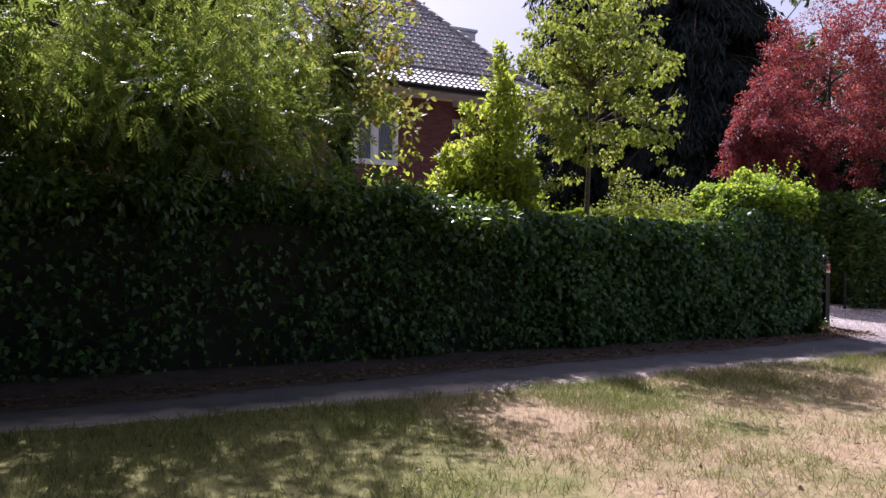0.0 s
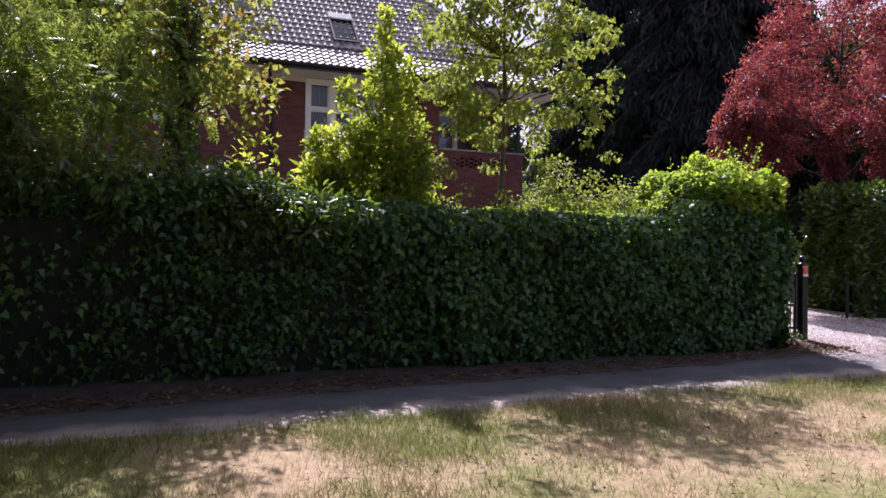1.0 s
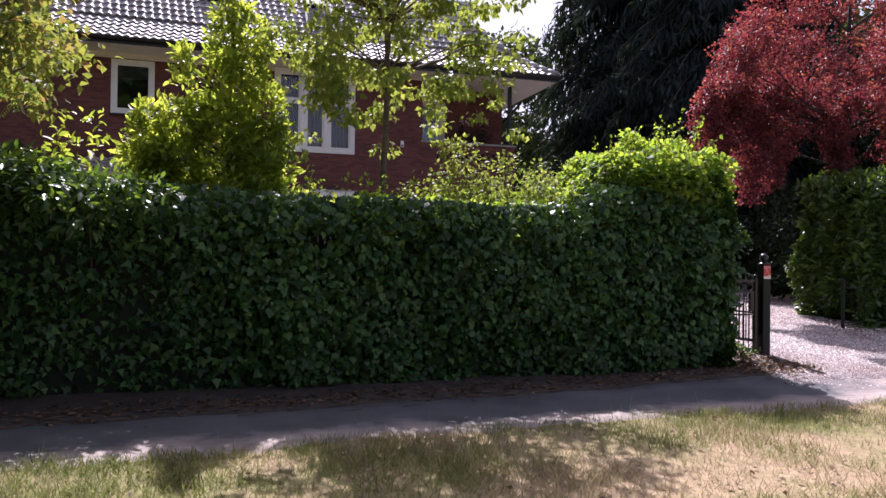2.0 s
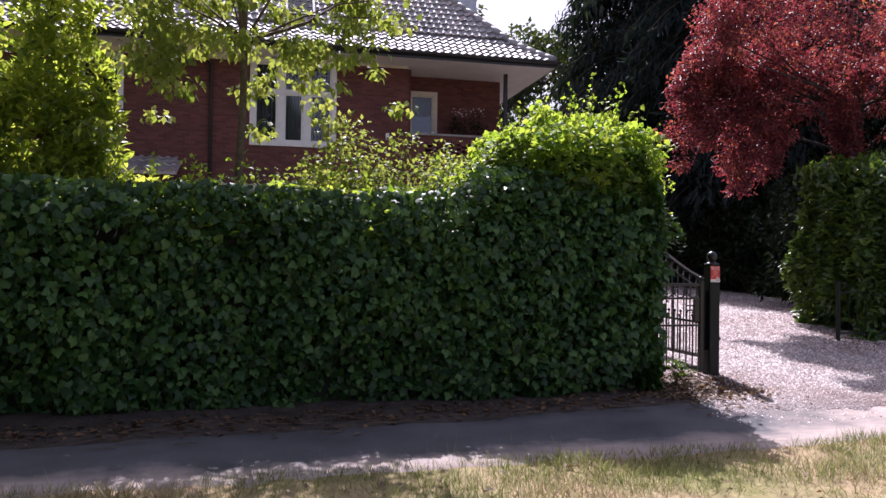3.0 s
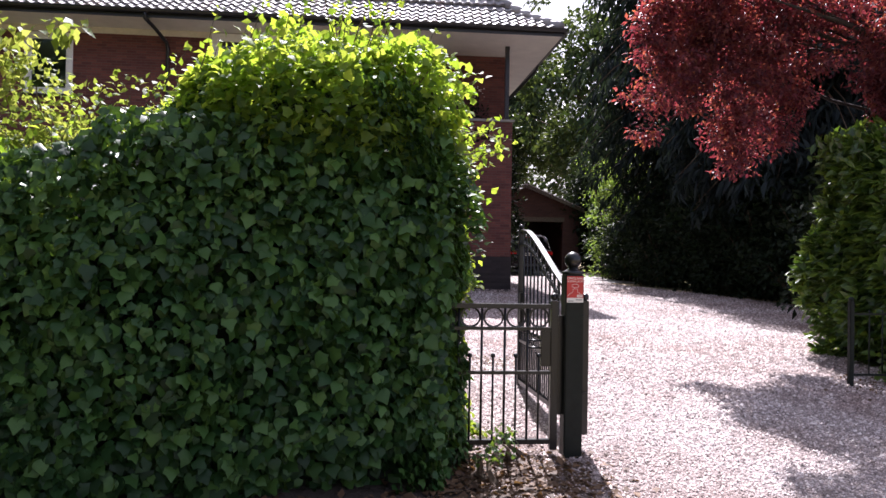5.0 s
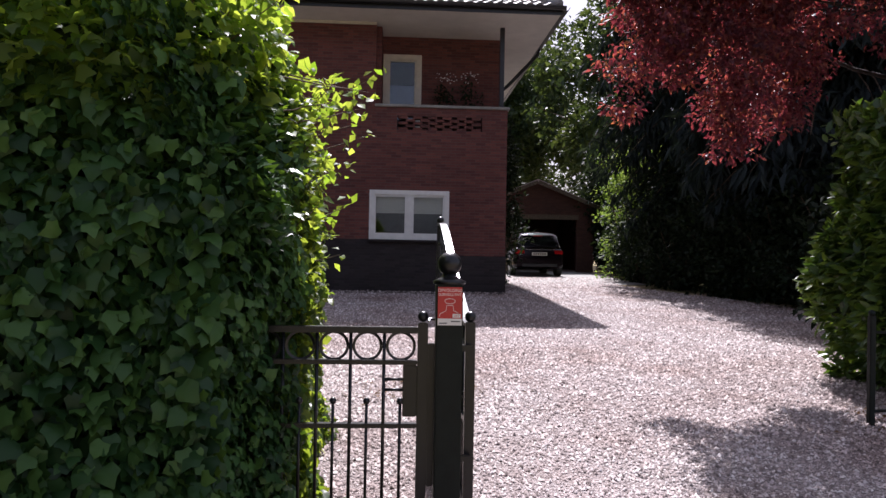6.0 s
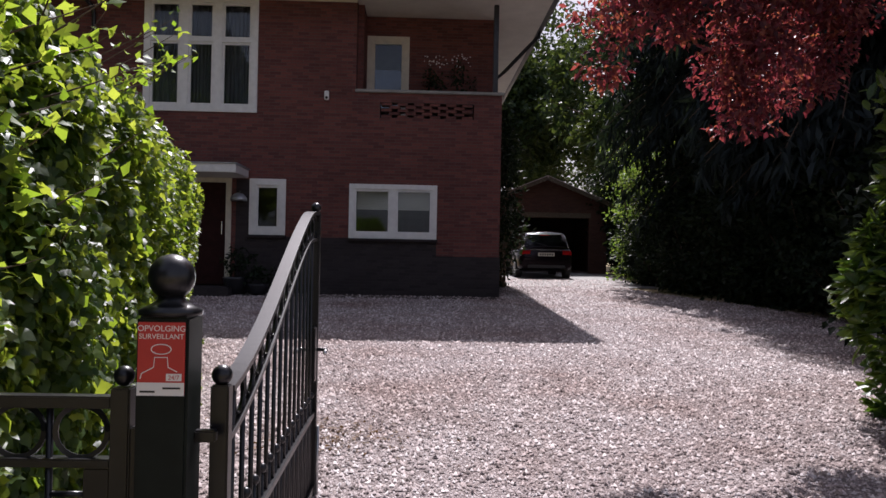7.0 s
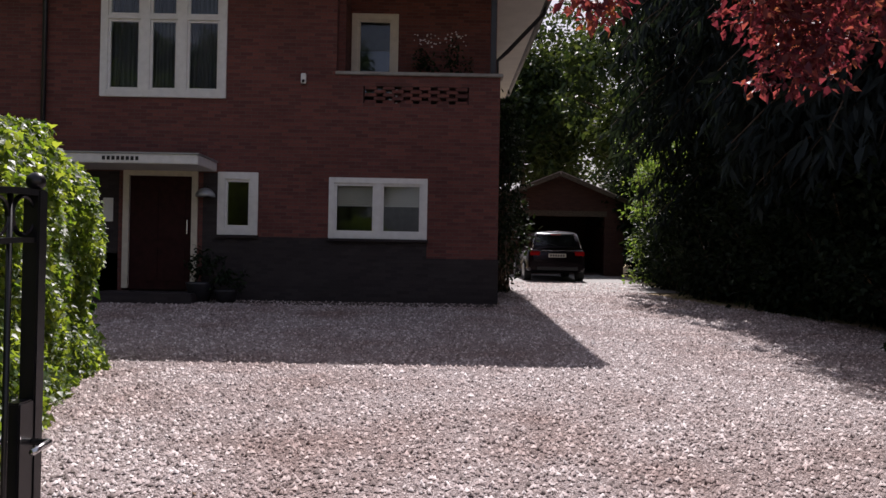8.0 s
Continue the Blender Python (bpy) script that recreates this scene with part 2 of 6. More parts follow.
def asphalt_mat():
    k = Mat("worn_path_asphalt", 0.9, 0, 0.3)
    n1 = k.noise(1.6, 5)
    n2 = k.noise(140, 3)
    col = k.ramp(n1, (0.3, (0.062, 0.062, 0.068)), (0.7, (0.12, 0.118, 0.125)))
    sep = k.n.new("ShaderNodeSeparateXYZ")
    k.l.new(k.coord(), sep.inputs[0])
    streak = k.n.new("ShaderNodeMapping")
    streak.inputs["Scale"].default_value = (0.35, 3.0, 1.0)
    k.l.new(k.coord(), streak.inputs[0])
    n3 = k.noise(5, 5, 0.65, streak.outputs[0])
    sand = k.ramp(n3, (0.3, (0.33, 0.26, 0.225)), (0.7, (0.47, 0.39, 0.35)))
    dust = k.math('ADD', k.math('MULTIPLY', k.math('SUBTRACT', sep.outputs[0], 11.4), 0.75), k.math('MULTIPLY', k.math('SUBTRACT', n1, 0.5), 2.2))
    col = k.mix(col, sand, k.ramp(dust, (0.0, 0.0), (0.9, 1.0)))
    # pale sand along the lawn's edge, its brightness standing in for sunlight
    edge = k.math('SUBTRACT', k.math('SUBTRACT', sep.outputs[1], k.math('MULTIPLY', sep.outputs[0], 0.05)), 6.3)
    rim = k.math('ADD', k.math('MULTIPLY', k.math('SUBTRACT', 0.34, edge), 3.0), k.math('MULTIPLY', k.math('SUBTRACT', n1, 0.5), 2.6))
    col = k.mix(col, sand, k.ramp(rim, (0.0, 0.0), (0.8, 0.9)))
    k.color(k.mix(col, (0.07, 0.065, 0.06), k.ramp(n2, (0.5, 0.0), (0.8, 0.6)))).bump(n2, 0.5, 0.006)
    return k.m


def soil_mat():
    k = Mat("dark_leafy_soil", 0.95, 0, 0.2)
    n1 = k.noise(5, 6, 0.7)
    n2 = k.noise(60, 4)
    k.color(k.mix(k.ramp(n1, (0.3, (0.042, 0.034, 0.031)), (0.75, (0.115, 0.092, 0.078))), (0.02, 0.014, 0.01), k.ramp(n2, (0.5, 0.0), (0.8, 0.6))))
    k.bump(k.math('ADD', n1, n2), 0.8, 0.03)
    return k.m


def gravel_base_mat():
    k = Mat("gravel_bed", 0.9, 0, 0.3)
    cell = k.vor(88, 'F1', 1)
    far = k.vor(88, 'F1', 0)
    sep = k.n.new("ShaderNodeSeparateColor")
    k.l.new(cell, sep.inputs[0])
    col = k.ramp(sep.outputs[0], (0.0, (0.2, 0.16, 0.15)), (0.5, (0.42, 0.35, 0.33)), (1.0, (0.74, 0.67, 0.65)))
    blot = k.noise(26, 4, 0.7)
    col = k.mix((0.2, 0.165, 0.16), col, k.ramp(far, (0.42, 1.0), (0.7, 0.0)))
    col = k.mix(col, (0.12, 0.098, 0.094), k.ramp(blot, (0.55, 0.0), (0.72, 0.55)))
    k.color(k.mix(col, (0.55, 0.43, 0.38), k.ramp(k.noise(0.8, 5), (0.42, 0.0), (0.7, 0.75)), 'MULTIPLY'))
    k.bump(k.math('SUBTRACT', k.math('MULTIPLY', sep.outputs[1], 0.5), far), 1.0, 0.01)
    return k.m


def stone_mat():
    k = Mat("gravel_stone", 0.8, 0, 0.4)
    r = k.island()
    col = k.ramp(r, (0.0, (0.15, 0.12, 0.11)), (0.22, (0.3, 0.245, 0.23)), (0.6, (0.52, 0.435, 0.415)), (1.0, (0.82, 0.76, 0.735)))
    col = k.mix(col, (0.6, 0.47, 0.42), k.ramp(k.noise(0.8, 5), (0.42, 0.0), (0.7, 0.75)), 'MULTIPLY')
    k.color(k.mix(col, (0.2, 0.14, 0.11), k.ramp(k.noise(90, 3), (0.5, 0.0), (0.8, 0.4))))
    return k.m


def blade_mat():
    k = Mat("grass_blade", 0.6, 0, 0.3)
    isl = k.island()
    n1 = k.noise(0.7, 6, 0.65)
    sep = k.n.new("ShaderNodeSeparateXYZ")
    k.l.new(k.coord(), sep.inputs[0])
    greener = k.math('MULTIPLY', k.math('MAXIMUM', k.math('SUBTRACT', 3.4, sep.outputs[0]), 0.0), 0.1)
    straw = k.ramp(isl, (0.0, (0.28, 0.2, 0.11)), (0.6, (0.5, 0.4, 0.23)), (1.0, (0.7, 0.6, 0.4)))
    green = k.ramp(isl, (0.0, (0.1, 0.13, 0.03)), (1.0, (0.3, 0.32, 0.09)))
    f = k.math('ADD', k.math('ADD', k.math('MULTIPLY', isl, 0.16), n1), greener)
    col = k.mix(straw, green, k.ramp(f, (0.43, 0.0), (0.62, 1.0)))
    k.color(col).translucent(col, 0.35)
    return k.m


M_GRASS, M_PATH, M_SOIL, M_GRAVEL, M_STONE, M_BLADE = grass_ground(), asphalt_mat(), soil_mat(), gravel_base_mat(), stone_mat(), blade_mat()
M_DRYLEAF = leaf_mat("fallen_leaf", [(0.1, (0.05, 0.028, 0.014)), (0.6, (0.11, 0.06, 0.03)), (0.95, (0.24, 0.14, 0.07))],
                     [(0.1, (0.2, 0.1, 0.03)), (0.9, (0.35, 0.2, 0.06))], 0.2, 0.7)

# ================= building helpers =================
rng = np.random.default_rng(7)


def reseed(k):
    """Each thing grows from its own seed."""
    global rng
    rng = np.random.default_rng(k)


PROFILE_Y = [-60, -5, 5, 9, 12.6, 16.8, 22.45, 40, 90]
PROFILE_Z = [-0.3, -0.2, 0.09, 0.33, 0.53, 0.62, 0.82, 1.15, 1.3]


def gz(y):
    """Height of the ground, which climbs gently from the verge to the house."""
    return np.interp(y, PROFILE_Y, PROFILE_Z)


def put(name, mesh, mat, parent=None, label=""):
    mesh.materials.append(mat)
    ob = new(name, mesh)
    if parent:
        ob.parent = parent
    if label:
        ob["label"] = label
    return ob


def part(name, bm, mat, parent=None, label="", smooth=False):
    me = bpy.data.meshes.new(name)
    bm.to_mesh(me)
    bm.free()
    if smooth:
        me.shade_smooth()
    return put(name, me, mat, parent, label)


def thing(name, label, category, at=(0, 0, 0), group="", kind=""):
    ob = new(name)
    ob.location = at
    ob.empty_display_size = 0.2
    return tagged(ob, label, category, group, kind)


def box(bm, x0, y0, z0, x1, y1, z1, bevel=0.0):
    m = Matrix.LocRotScale(((x0 + x1) / 2, (y0 + y1) / 2, (z0 + z1) / 2), None, (abs(x1 - x0), abs(y1 - y0), abs(z1 - z0)))
    r = bmesh.ops.create_cube(bm, size=1, matrix=m)
    if bevel:
        edges = list({e for v in r["verts"] for e in v.link_edges})
        bmesh.ops.bevel(bm, geom=edges, offset=bevel, segments=2, affect='EDGES')
    return bm


def boxm(*a):
    return box(bmesh.new(), *a)


def frames_along(pts):
    pts = [Vector(p) for p in pts]
    tans = [(pts[min(i + 1, len(pts) - 1)] - pts[max(i - 1, 0)]).normalized() for i in range(len(pts))]
    ref = Vector((0.3, 0.9, 0.2)) if abs(tans[0].z) > 0.7 else Vector((0, 0, 1))
    out = []
    for p, t in zip(pts, tans):
        u = (ref - t * ref.dot(t)).normalized()
        ref = u
        out.append((p, u, t.cross(u)))
    return out


def tube(bm, pts, radii, seg=7, caps=True):
    """A tapered pipe along a line of points."""
    if not isinstance(radii, (list, tuple, np.ndarray)):
        radii = [radii] * len(pts)
    rings = []
    for (p, u, v), r in zip(frames_along(pts), radii):
        rings.append([bm.verts.new(p + (u * math.cos(a) + v * math.sin(a)) * r) for a in [2 * math.pi * k / seg for k in range(seg)]])
    for a, b in zip(rings, rings[1:]):
        for k in range(seg):
            bm.faces.new((a[k], a[(k + 1) % seg], b[(k + 1) % seg], b[k]))
    if caps:
        bm.faces.new(rings[0][::-1])
        bm.faces.new(rings[-1])
    return bm


def bar(bm, pts, w, h):
    """A flat bar of width w and height h along a line of points."""
    rings = []
    for p, u, v in frames_along(pts):
        rings.append([bm.verts.new(p + u * (h / 2 * a) + v * (w / 2 * b)) for a, b in ((1, 1), (1, -1), (-1, -1), (-1, 1))])
    for a, b in zip(rings, rings[1:]):
        for k in range(4):
            bm.faces.new((a[k], a[(k + 1) % 4], b[(k + 1) % 4], b[k]))
    bm.faces.new(rings[0][::-1])
    bm.faces.new(rings[-1])
    return bm


def ball(bm, c, r, u=14, v=9, sz=1.0):
    bmesh.ops.create_uvsphere(bm, u_segments=u, v_segments=v, radius=r, matrix=Matrix.LocRotScale(c, None, (1, 1, sz)))
    return bm


def lathe(bm, c, prof, seg=16):
    """A turned form round the upright axis at c: pairs of radius and height."""
    rings = [[bm.verts.new((c[0] + r * math.cos(2 * math.pi * k / seg), c[1] + r * math.sin(2 * math.pi * k / seg), c[2] + z)) for k in range(seg)] for r, z in prof]
    for a, b in zip(rings, rings[1:]):
        for k in range(seg):
            bm.faces.new((a[k], a[(k + 1) % seg], b[(k + 1) % seg], b[k]))
    bm.faces.new(rings[0][::-1])
    bm.faces.new(rings[-1])
    return bm


# ---- leaves ----
LEAVES = {
    "ivy": ([(0, 0, 0), (-0.5, 0.12, -0.05), (-0.26, 0.42, 0.02), (0, 1, -0.12), (0.26, 0.42, 0.02), (0.5, 0.12, -0.05)], [(0, 2, 1), (0, 3, 2), (0, 4, 3), (0, 5, 4)]),
    "lobed": ([(0, 0.36, 0.04), (0, 0.08, 0), (-0.32, 0.0, -0.06), (-0.4, 0.2, 0.02), (-0.48, 0.42, -0.1), (-0.29, 0.64, 0.03), (0, 1, -0.2), (0.29, 0.64, 0.03), (0.48, 0.42, -0.1), (0.4, 0.2, 0.02), (0.32, 0.0, -0.06)],
              [(0, k, k + 1 if k < 10 else 1) for k in range(1, 11)]),
    "oval": ([(0, 0, 0), (-0.2, 0.35, 0.06), (-0.17, 0.7, 0.02), (0, 1, -0.12), (0.17, 0.7, 0.02), (0.2, 0.35, 0.06), (0, 0.5, -0.02)], [(0, 6, 1), (1, 6, 2), (2, 6, 3), (3, 6, 4), (4, 6, 5), (5, 6, 0)]),
    "broad": ([(0, 0, 0), (-0.34, 0.42, 0.08), (0, 1, -0.15), (0.34, 0.42, 0.08), (0, 0.5, 0)], [(0, 4, 1), (1, 4, 2), (2, 4, 3), (3, 4, 0)]),
    "diamond": ([(0, 0, 0), (-0.28, 0.45, 0.1), (0, 1, -0.15), (0.28, 0.45, 0.1)], [(0, 2, 1), (0, 3, 2)]),
    "long": ([(0, 0, 0), (-0.11, 0.4, 0.03), (0, 1, -0.2), (0.11, 0.4, 0.03)], [(0, 2, 1), (0, 3, 2)]),
    }


def frond_shape():
    """A pinnate leaf: a sagging stalk with pairs of hanging leaflets and one at the tip."""
    V, F = [(-0.006, 0, 0), (0.006, 0, 0), (0, 0.95, -0.24)], [(0, 1, 2)]
    spots = [(t, s) for t in np.linspace(0.14, 0.9, 8) for s in (-1, 1)] + [(0.93, 0)]
    for t, s in spots:
        b = Vector((0, t, -0.27 * t * t))
        way = Vector((s * 0.8, 0.55 if s else 1.0, -0.35 - 0.2 * t)).normalized() * (0.27 - 0.1 * abs(t - 0.5))
        wide = Vector((-way.y, way.x, 0)).normalized() * 0.036
        i = len(V)
        V += [tuple(b), tuple(b + way * 0.45 + wide), tuple(b + way + Vector((0, 0, -0.03))), tuple(b + way * 0.45 - wide)]
        F += [(i, i + 2, i + 1), (i, i + 3, i + 2)]
    return V, F


LEAVES["frond"] = frond_shape()


def unit(a):
    return a / np.maximum(np.linalg.norm(a, axis=1, keepdims=True), 1e-6)


def tri_mesh(name, verts, tris, smooth=False):
    """A mesh from arrays of corners and triangles."""
    me = bpy.data.meshes.new(name)
    nv, nf = len(verts), len(tris)
    me.vertices.add(nv)
    me.vertices.foreach_set("co", np.ascontiguousarray(verts, dtype=np.float32).ravel())
    me.loops.add(nf * 3)
    me.loops.foreach_set("vertex_index", np.ascontiguousarray(tris, dtype=np.int32).ravel())
    me.polygons.add(nf)
    me.polygons.foreach_set("loop_start", np.arange(0, nf * 3, 3, dtype=np.int32))
    me.update(calc_edges=True)
    me.validate()
    if smooth:
        me.shade_smooth()
    return me


def leaf_mesh(name, shape, P, D, N, S):
    """Many leaves: places P, growing along D, facing N, of length S."""
    tv, tf = LEAVES[shape]
    tv, tf = np.array(tv, float), np.array(tf, int)
    D = unit(D)
    X = unit(np.cross(D, N))
    Z = np.cross(X, D)
    V = P[:, None, :] + S[:, None, None] * (tv[None, :, 0, None] * X[:, None, :] + tv[None, :, 1, None] * D[:, None, :] + tv[None, :, 2, None] * Z[:, None, :])
    F = tf[None] + (np.arange(len(P)) * len(tv))[:, None, None]
    return tri_mesh(name, V.reshape(-1, 3), F.reshape(-1, 3))


def rnd(n, s=1.0):
    return rng.normal(0, s, (n, 3))


def clumps(centres, radii, density, shape_z=0.8, shell=0.55):
    """Points scattered in many round clumps, more of them near the skin; also the outward way of each."""
    P, O = [], []
    for c, r in zip(centres, radii):
        n = max(6, int(density * r * r))
        d = unit(rnd(n))
        rad = r * (shell + (1 - shell) * rng.random(n)) ** 1.0
        q = d * rad[:, None]
        q[:, 2] *= shape_z
        P.append(np.array(c) + q)
        O.append(d)
    return np.concatenate(P), np.concatenate(O)


def wander(a, b, n, amp):
    """A crooked line from a to b."""
    a, b = np.array(a, float), np.array(b, float)
    t = np.linspace(0, 1, n)[:, None]
    j = rng.normal(0, amp, (n, 3))
    j[0] = 0
    return a + (b - a) * t + np.cumsum(j, axis=0) * 0.5


def surface(name, xs, ys, lift, mat, parent=None, wob=None, label="", bumpy=0.0, sunk=()):
    """A sheet laid over the ground along given grid lines; wob shifts the plan outline; sunk rows dip under the ground."""
    bm = bmesh.new()
    grid = []
    for j, y in enumerate(ys):
        row = []
        for i, x in enumerate(xs):
            xx, yy = (x, y) if wob is None else wob(x, y, i, j)
            z = float(gz(yy)) + (-0.012 if j in sunk else lift) + bumpy * noise.noise((xx * 0.9, yy * 0.9, 3.0))
            row.append(bm.verts.new((xx, yy, z)))
        grid.append(row)
    for a, b in zip(grid, grid[1:]):
        for k in range(len(a) - 1):
            bm.faces.new((a[k], a[k + 1], b[k + 1], b[k]))
    return part(name, bm, mat, parent, label, smooth=True)


# ================= ground =================
far = [-900, -300, -120, -60, -30]
xs = far + list(np.arange(-16, 33, 1.0)) + [45, 70, 130, 300, 900]
ys = [-900, -300, -120, -60, -30, -15] + list(np.arange(-8, 44, 0.8)) + [60, 90, 150, 300, 900]
tagged(surface("ground", xs, ys, 0.0, M_GRASS, label="", bumpy=0.0), "sunburnt straw and green lawn with bare patches", "ground", kind="structure")


def jag(x, y, s=1.0, f=1.3):
    return s * noise.noise((x * f, y * f, 0.5)) + 0.4 * s * noise.noise((x * f * 5, y * f * 5, 7.5))


PATH_NEAR_X, PATH_NEAR_Y = [-12, 0, 3, 5, 7, 9, 11.5, 17], [6.1, 6.25, 6.4, 6.42, 6.62, 6.75, 6.8, 6.85]
PATH_FAR_X, PATH_FAR_Y = [-12, 0, 4, 9, 11.5, 14, 17], [6.8, 6.95, 7.4, 7.75, 8.1, 8.3, 8.3]


def path_wob(x, y, i, j):
    lo = np.interp(x, PATH_NEAR_X, PATH_NEAR_Y) + jag(x, 1.0, 0.13) + 0.05 * noise.noise((x * 9, 4.0, 1.0))
    hi = np.interp(x, PATH_FAR_X, PATH_FAR_Y) + jag(x, 9.0, 0.07)
    return x, lo + (hi - lo) * y


tagged(surface("path", np.arange(-12, 16.6, 0.06), [0, 0.02, 0.2, 0.4, 0.6, 0.8, 0.98, 1], 0.005, M_PATH, wob=path_wob, sunk=(0, 7)), "narrow worn grey footpath along the hedge", "path", kind="structure")


def soil_wob(x, y, i, j):
    lo = np.interp(x, PATH_FAR_X, PATH_FAR_Y) + jag(x, 9.0, 0.07) - 0.03
    return x, lo + (9.6 - lo) * y


tagged(surface("soil_bed", np.arange(-12, 11.9, 0.2), [0, 0.015] + list(np.linspace(0.1, 1, 7)), 0.01, M_SOIL, wob=soil_wob, bumpy=0.0, sunk=(0,)), "dark bare soil strip with fallen leaves under the hedge", "soil", kind="structure")

DRIVE_Y = [7.65, 8.0, 9.0, 11.0, 13.4, 16.3, 19.5, 22.45, 22.5, 26.3, 33, 45]
DRIVE_L = [11.2, 11.4, 11.5, 10.9, 10.3, 5.0, 3.0, 3.0, 14.25, 14.25, 14.5, 14.5]
DRIVE_R = [15.8, 15.6, 15.6, 16.0, 17.6, 18.9, 19.5, 18.6, 18.5, 17.9, 19.8, 20.0]


def drive_wob(x, y, i, j):
    lo = np.interp(y, DRIVE_Y, DRIVE_L) + (jag(2.0, y, 0.12) if i == 0 else 0)
    hi = np.interp(y, DRIVE_Y, DRIVE_R) + (jag(30.0, y, 0.2) if i > 56 else 0)
    return lo + (hi - lo) * x, y + (jag(x * 6, 3.0, 0.3) if j < 2 else 0)


tagged(surface("driveway", np.linspace(0, 1, 60), [7.7, 7.73, 8.15, 8.4, 8.7] + list(np.arange(9, 22.4, 0.35)) + [22.44, 22.52] + list(np.arange(22.9, 45, 0.7)), 0.014, M_GRAVEL, wob=drive_wob, sunk=(0,)), "pale pinkish crushed gravel driveway", "driveway", kind="structure")

# dark ragged strip laid over the gravel's edge at the wall
def strip_wob(x, y, i, j):
    return x, 22.42 - (0.55 + jag(x, 21.0, 0.16, 0.9)) * (1 - y)


tagged(surface("soil_bed", np.arange(3.0, 14.3, 0.15), [0, 0.03, 0.3, 0.65, 1], 0.022, M_SOIL, wob=strip_wob, sunk=(0,)), "dark strip along the foot of the house wall", "soil", kind="structure")

tagged(surface("garage_apron", np.linspace(14.7, 19.0, 8), np.linspace(26.6, 36.3, 12), 0.022, M_CONCRETE), "pale paved apron before the garage", "paving", kind="structure")

# ================= hedges =================
def hedge_front(x):
    return np.interp(x, [-8, 0, 4, 10, 11.4], [7.7, 7.9, 8.12, 8.33, 8.42])


def hedge_top(x):
    return np.interp(x, [-8, 2.4, 3.5, 4.6, 6.3, 7.2, 8.2, 8.9, 9.25, 9.5, 9.75, 10.0, 10.6, 10.85, 11.1, 11.3, 11.5], [2.3, 2.3, 2.36, 2.2, 2.1, 2.12, 2.08, 2.1, 2.16, 2.5, 2.72, 2.84, 2.92, 2.84, 2.52, 2.3, 2.05])


def fbm(P, f, s):
    return np.array([noise.noise((p[0] * f, p[1] * f, p[2] * f + s)) for p in P])


def street_hedge():
    th = thing("ivy_hedge", "tall dark green ivy hedge with a bushy hump at its end", "hedge", (3, 8.8, float(gz(8.8))))
    inv = Matrix.Translation((-3, -8.8, -float(gz(8.8))))
    bm = bmesh.new()
    rows = []
    for x in np.arange(-8, 11.0, 0.35):
        t = hedge_top(x) - (0.22 if hedge_top(x) < 2.6 else 0.38)
        f = hedge_front(x) + 0.24
        ring = [(x, f, float(gz(f)) - 0.05), (x, f, t - 0.25), (x, f + 0.25, t), (x, 9.2, t), (x, 9.45, t - 0.3), (x, 9.45, float(gz(9.4)) - 0.05)]
        rows.append([bm.verts.new(v) for v in ring])
    for a, b in zip(rows, rows[1:]):
        for k in range(5):
            bm.faces.new((a[k], a[k + 1], b[k + 1], b[k]))
    bm.faces.new(rows[0][::-1])
    bm.faces.new(rows[-1])
    bm.transform(inv)
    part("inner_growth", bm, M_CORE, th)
    # front face
    n = 42000
    x = -4.5 + 15.68 * rng.random(n) ** 0.75
    zb = gz(hedge_front(x)) + 0.02
    zt = np.minimum(hedge_top(x), 2.34)
    v = rng.random(n)
    z = zb + (zt - zb) * v
    P = np.stack([x, hedge_front(x), z], 1)
    bulge = fbm(P, 0.9, 0) * 0.16 + fbm(P, 2.6, 5) * 0.1
    und = np.clip(0.5 - (z - zb), 0, 0.5) * 0.35 * (0.6 + fbm(P, 1.7, 9))
    lean = np.clip(z - (zt - 0.35), 0, 1) ** 2 * 1.2
    P[:, 1] += -bulge + und + lean + rng.random(n) ** 1.5 * 0.26
    D = np.stack([rng.normal(0, 0.5, n), rng.normal(-0.35, 0.3, n), rng.normal(-0.75, 0.35, n)], 1)
    N = np.stack([rng.normal(0, 0.62, n), -0.8 + rng.normal(0, 0.5, n), 0.5 + rng.normal(0, 0.55, n)], 1)
    S = rng.uniform(0.042, 0.098, n)
    # fewer leaves leftwards, so the dark core deepens the shaded stretch
    thin = np.interp(x, [2.0, 7.5], [0.4, 1.0])
    P[:, 1] += rng.random(n) * 0.3 * (1 - thin)
    keep = (fbm(P, 3.3, 20) > -0.58) & (rng.random(n) < thin)
    front = (P[keep], D[keep], N[keep], S[keep])
    # top with young shoots, tinted paler where the sun reaches
    n = 22000
    x = rng.uniform(-4.5, 11.4, n)
    x[:4500] = rng.uniform(9.3, 11.4, 4500)
    yf = hedge_front(x)
    w = rng.random(n)
    y = yf + 0.05 + w * (9.75 - yf)
    z = np.minimum(hedge_top(x), 2.4 + 0.9 * w) - np.abs(w - 0.5) ** 2 * 1.1 - np.where(x > 9, np.abs(w - 0.5) * 0.5, 0)
    P = np.stack([x, y, z], 1)
    P[:, 2] += fbm(P, 1.6, 2) * 0.14 + fbm(P, 5, 4) * 0.1 - rng.random(n) ** 2 * 0.2
    D = np.stack([rng.normal(0, 0.6, n), rng.normal(-0.25, 0.6, n), rng.normal(0.0, 0.5, n)], 1)
    N = np.stack([rng.normal(0, 0.4, n), rng.normal(-0.3, 0.4, n), np.full(n, 0.9)], 1)
    S = rng.uniform(0.05, 0.1, n) * np.where(x > 9.2, 0.7, 1.0)
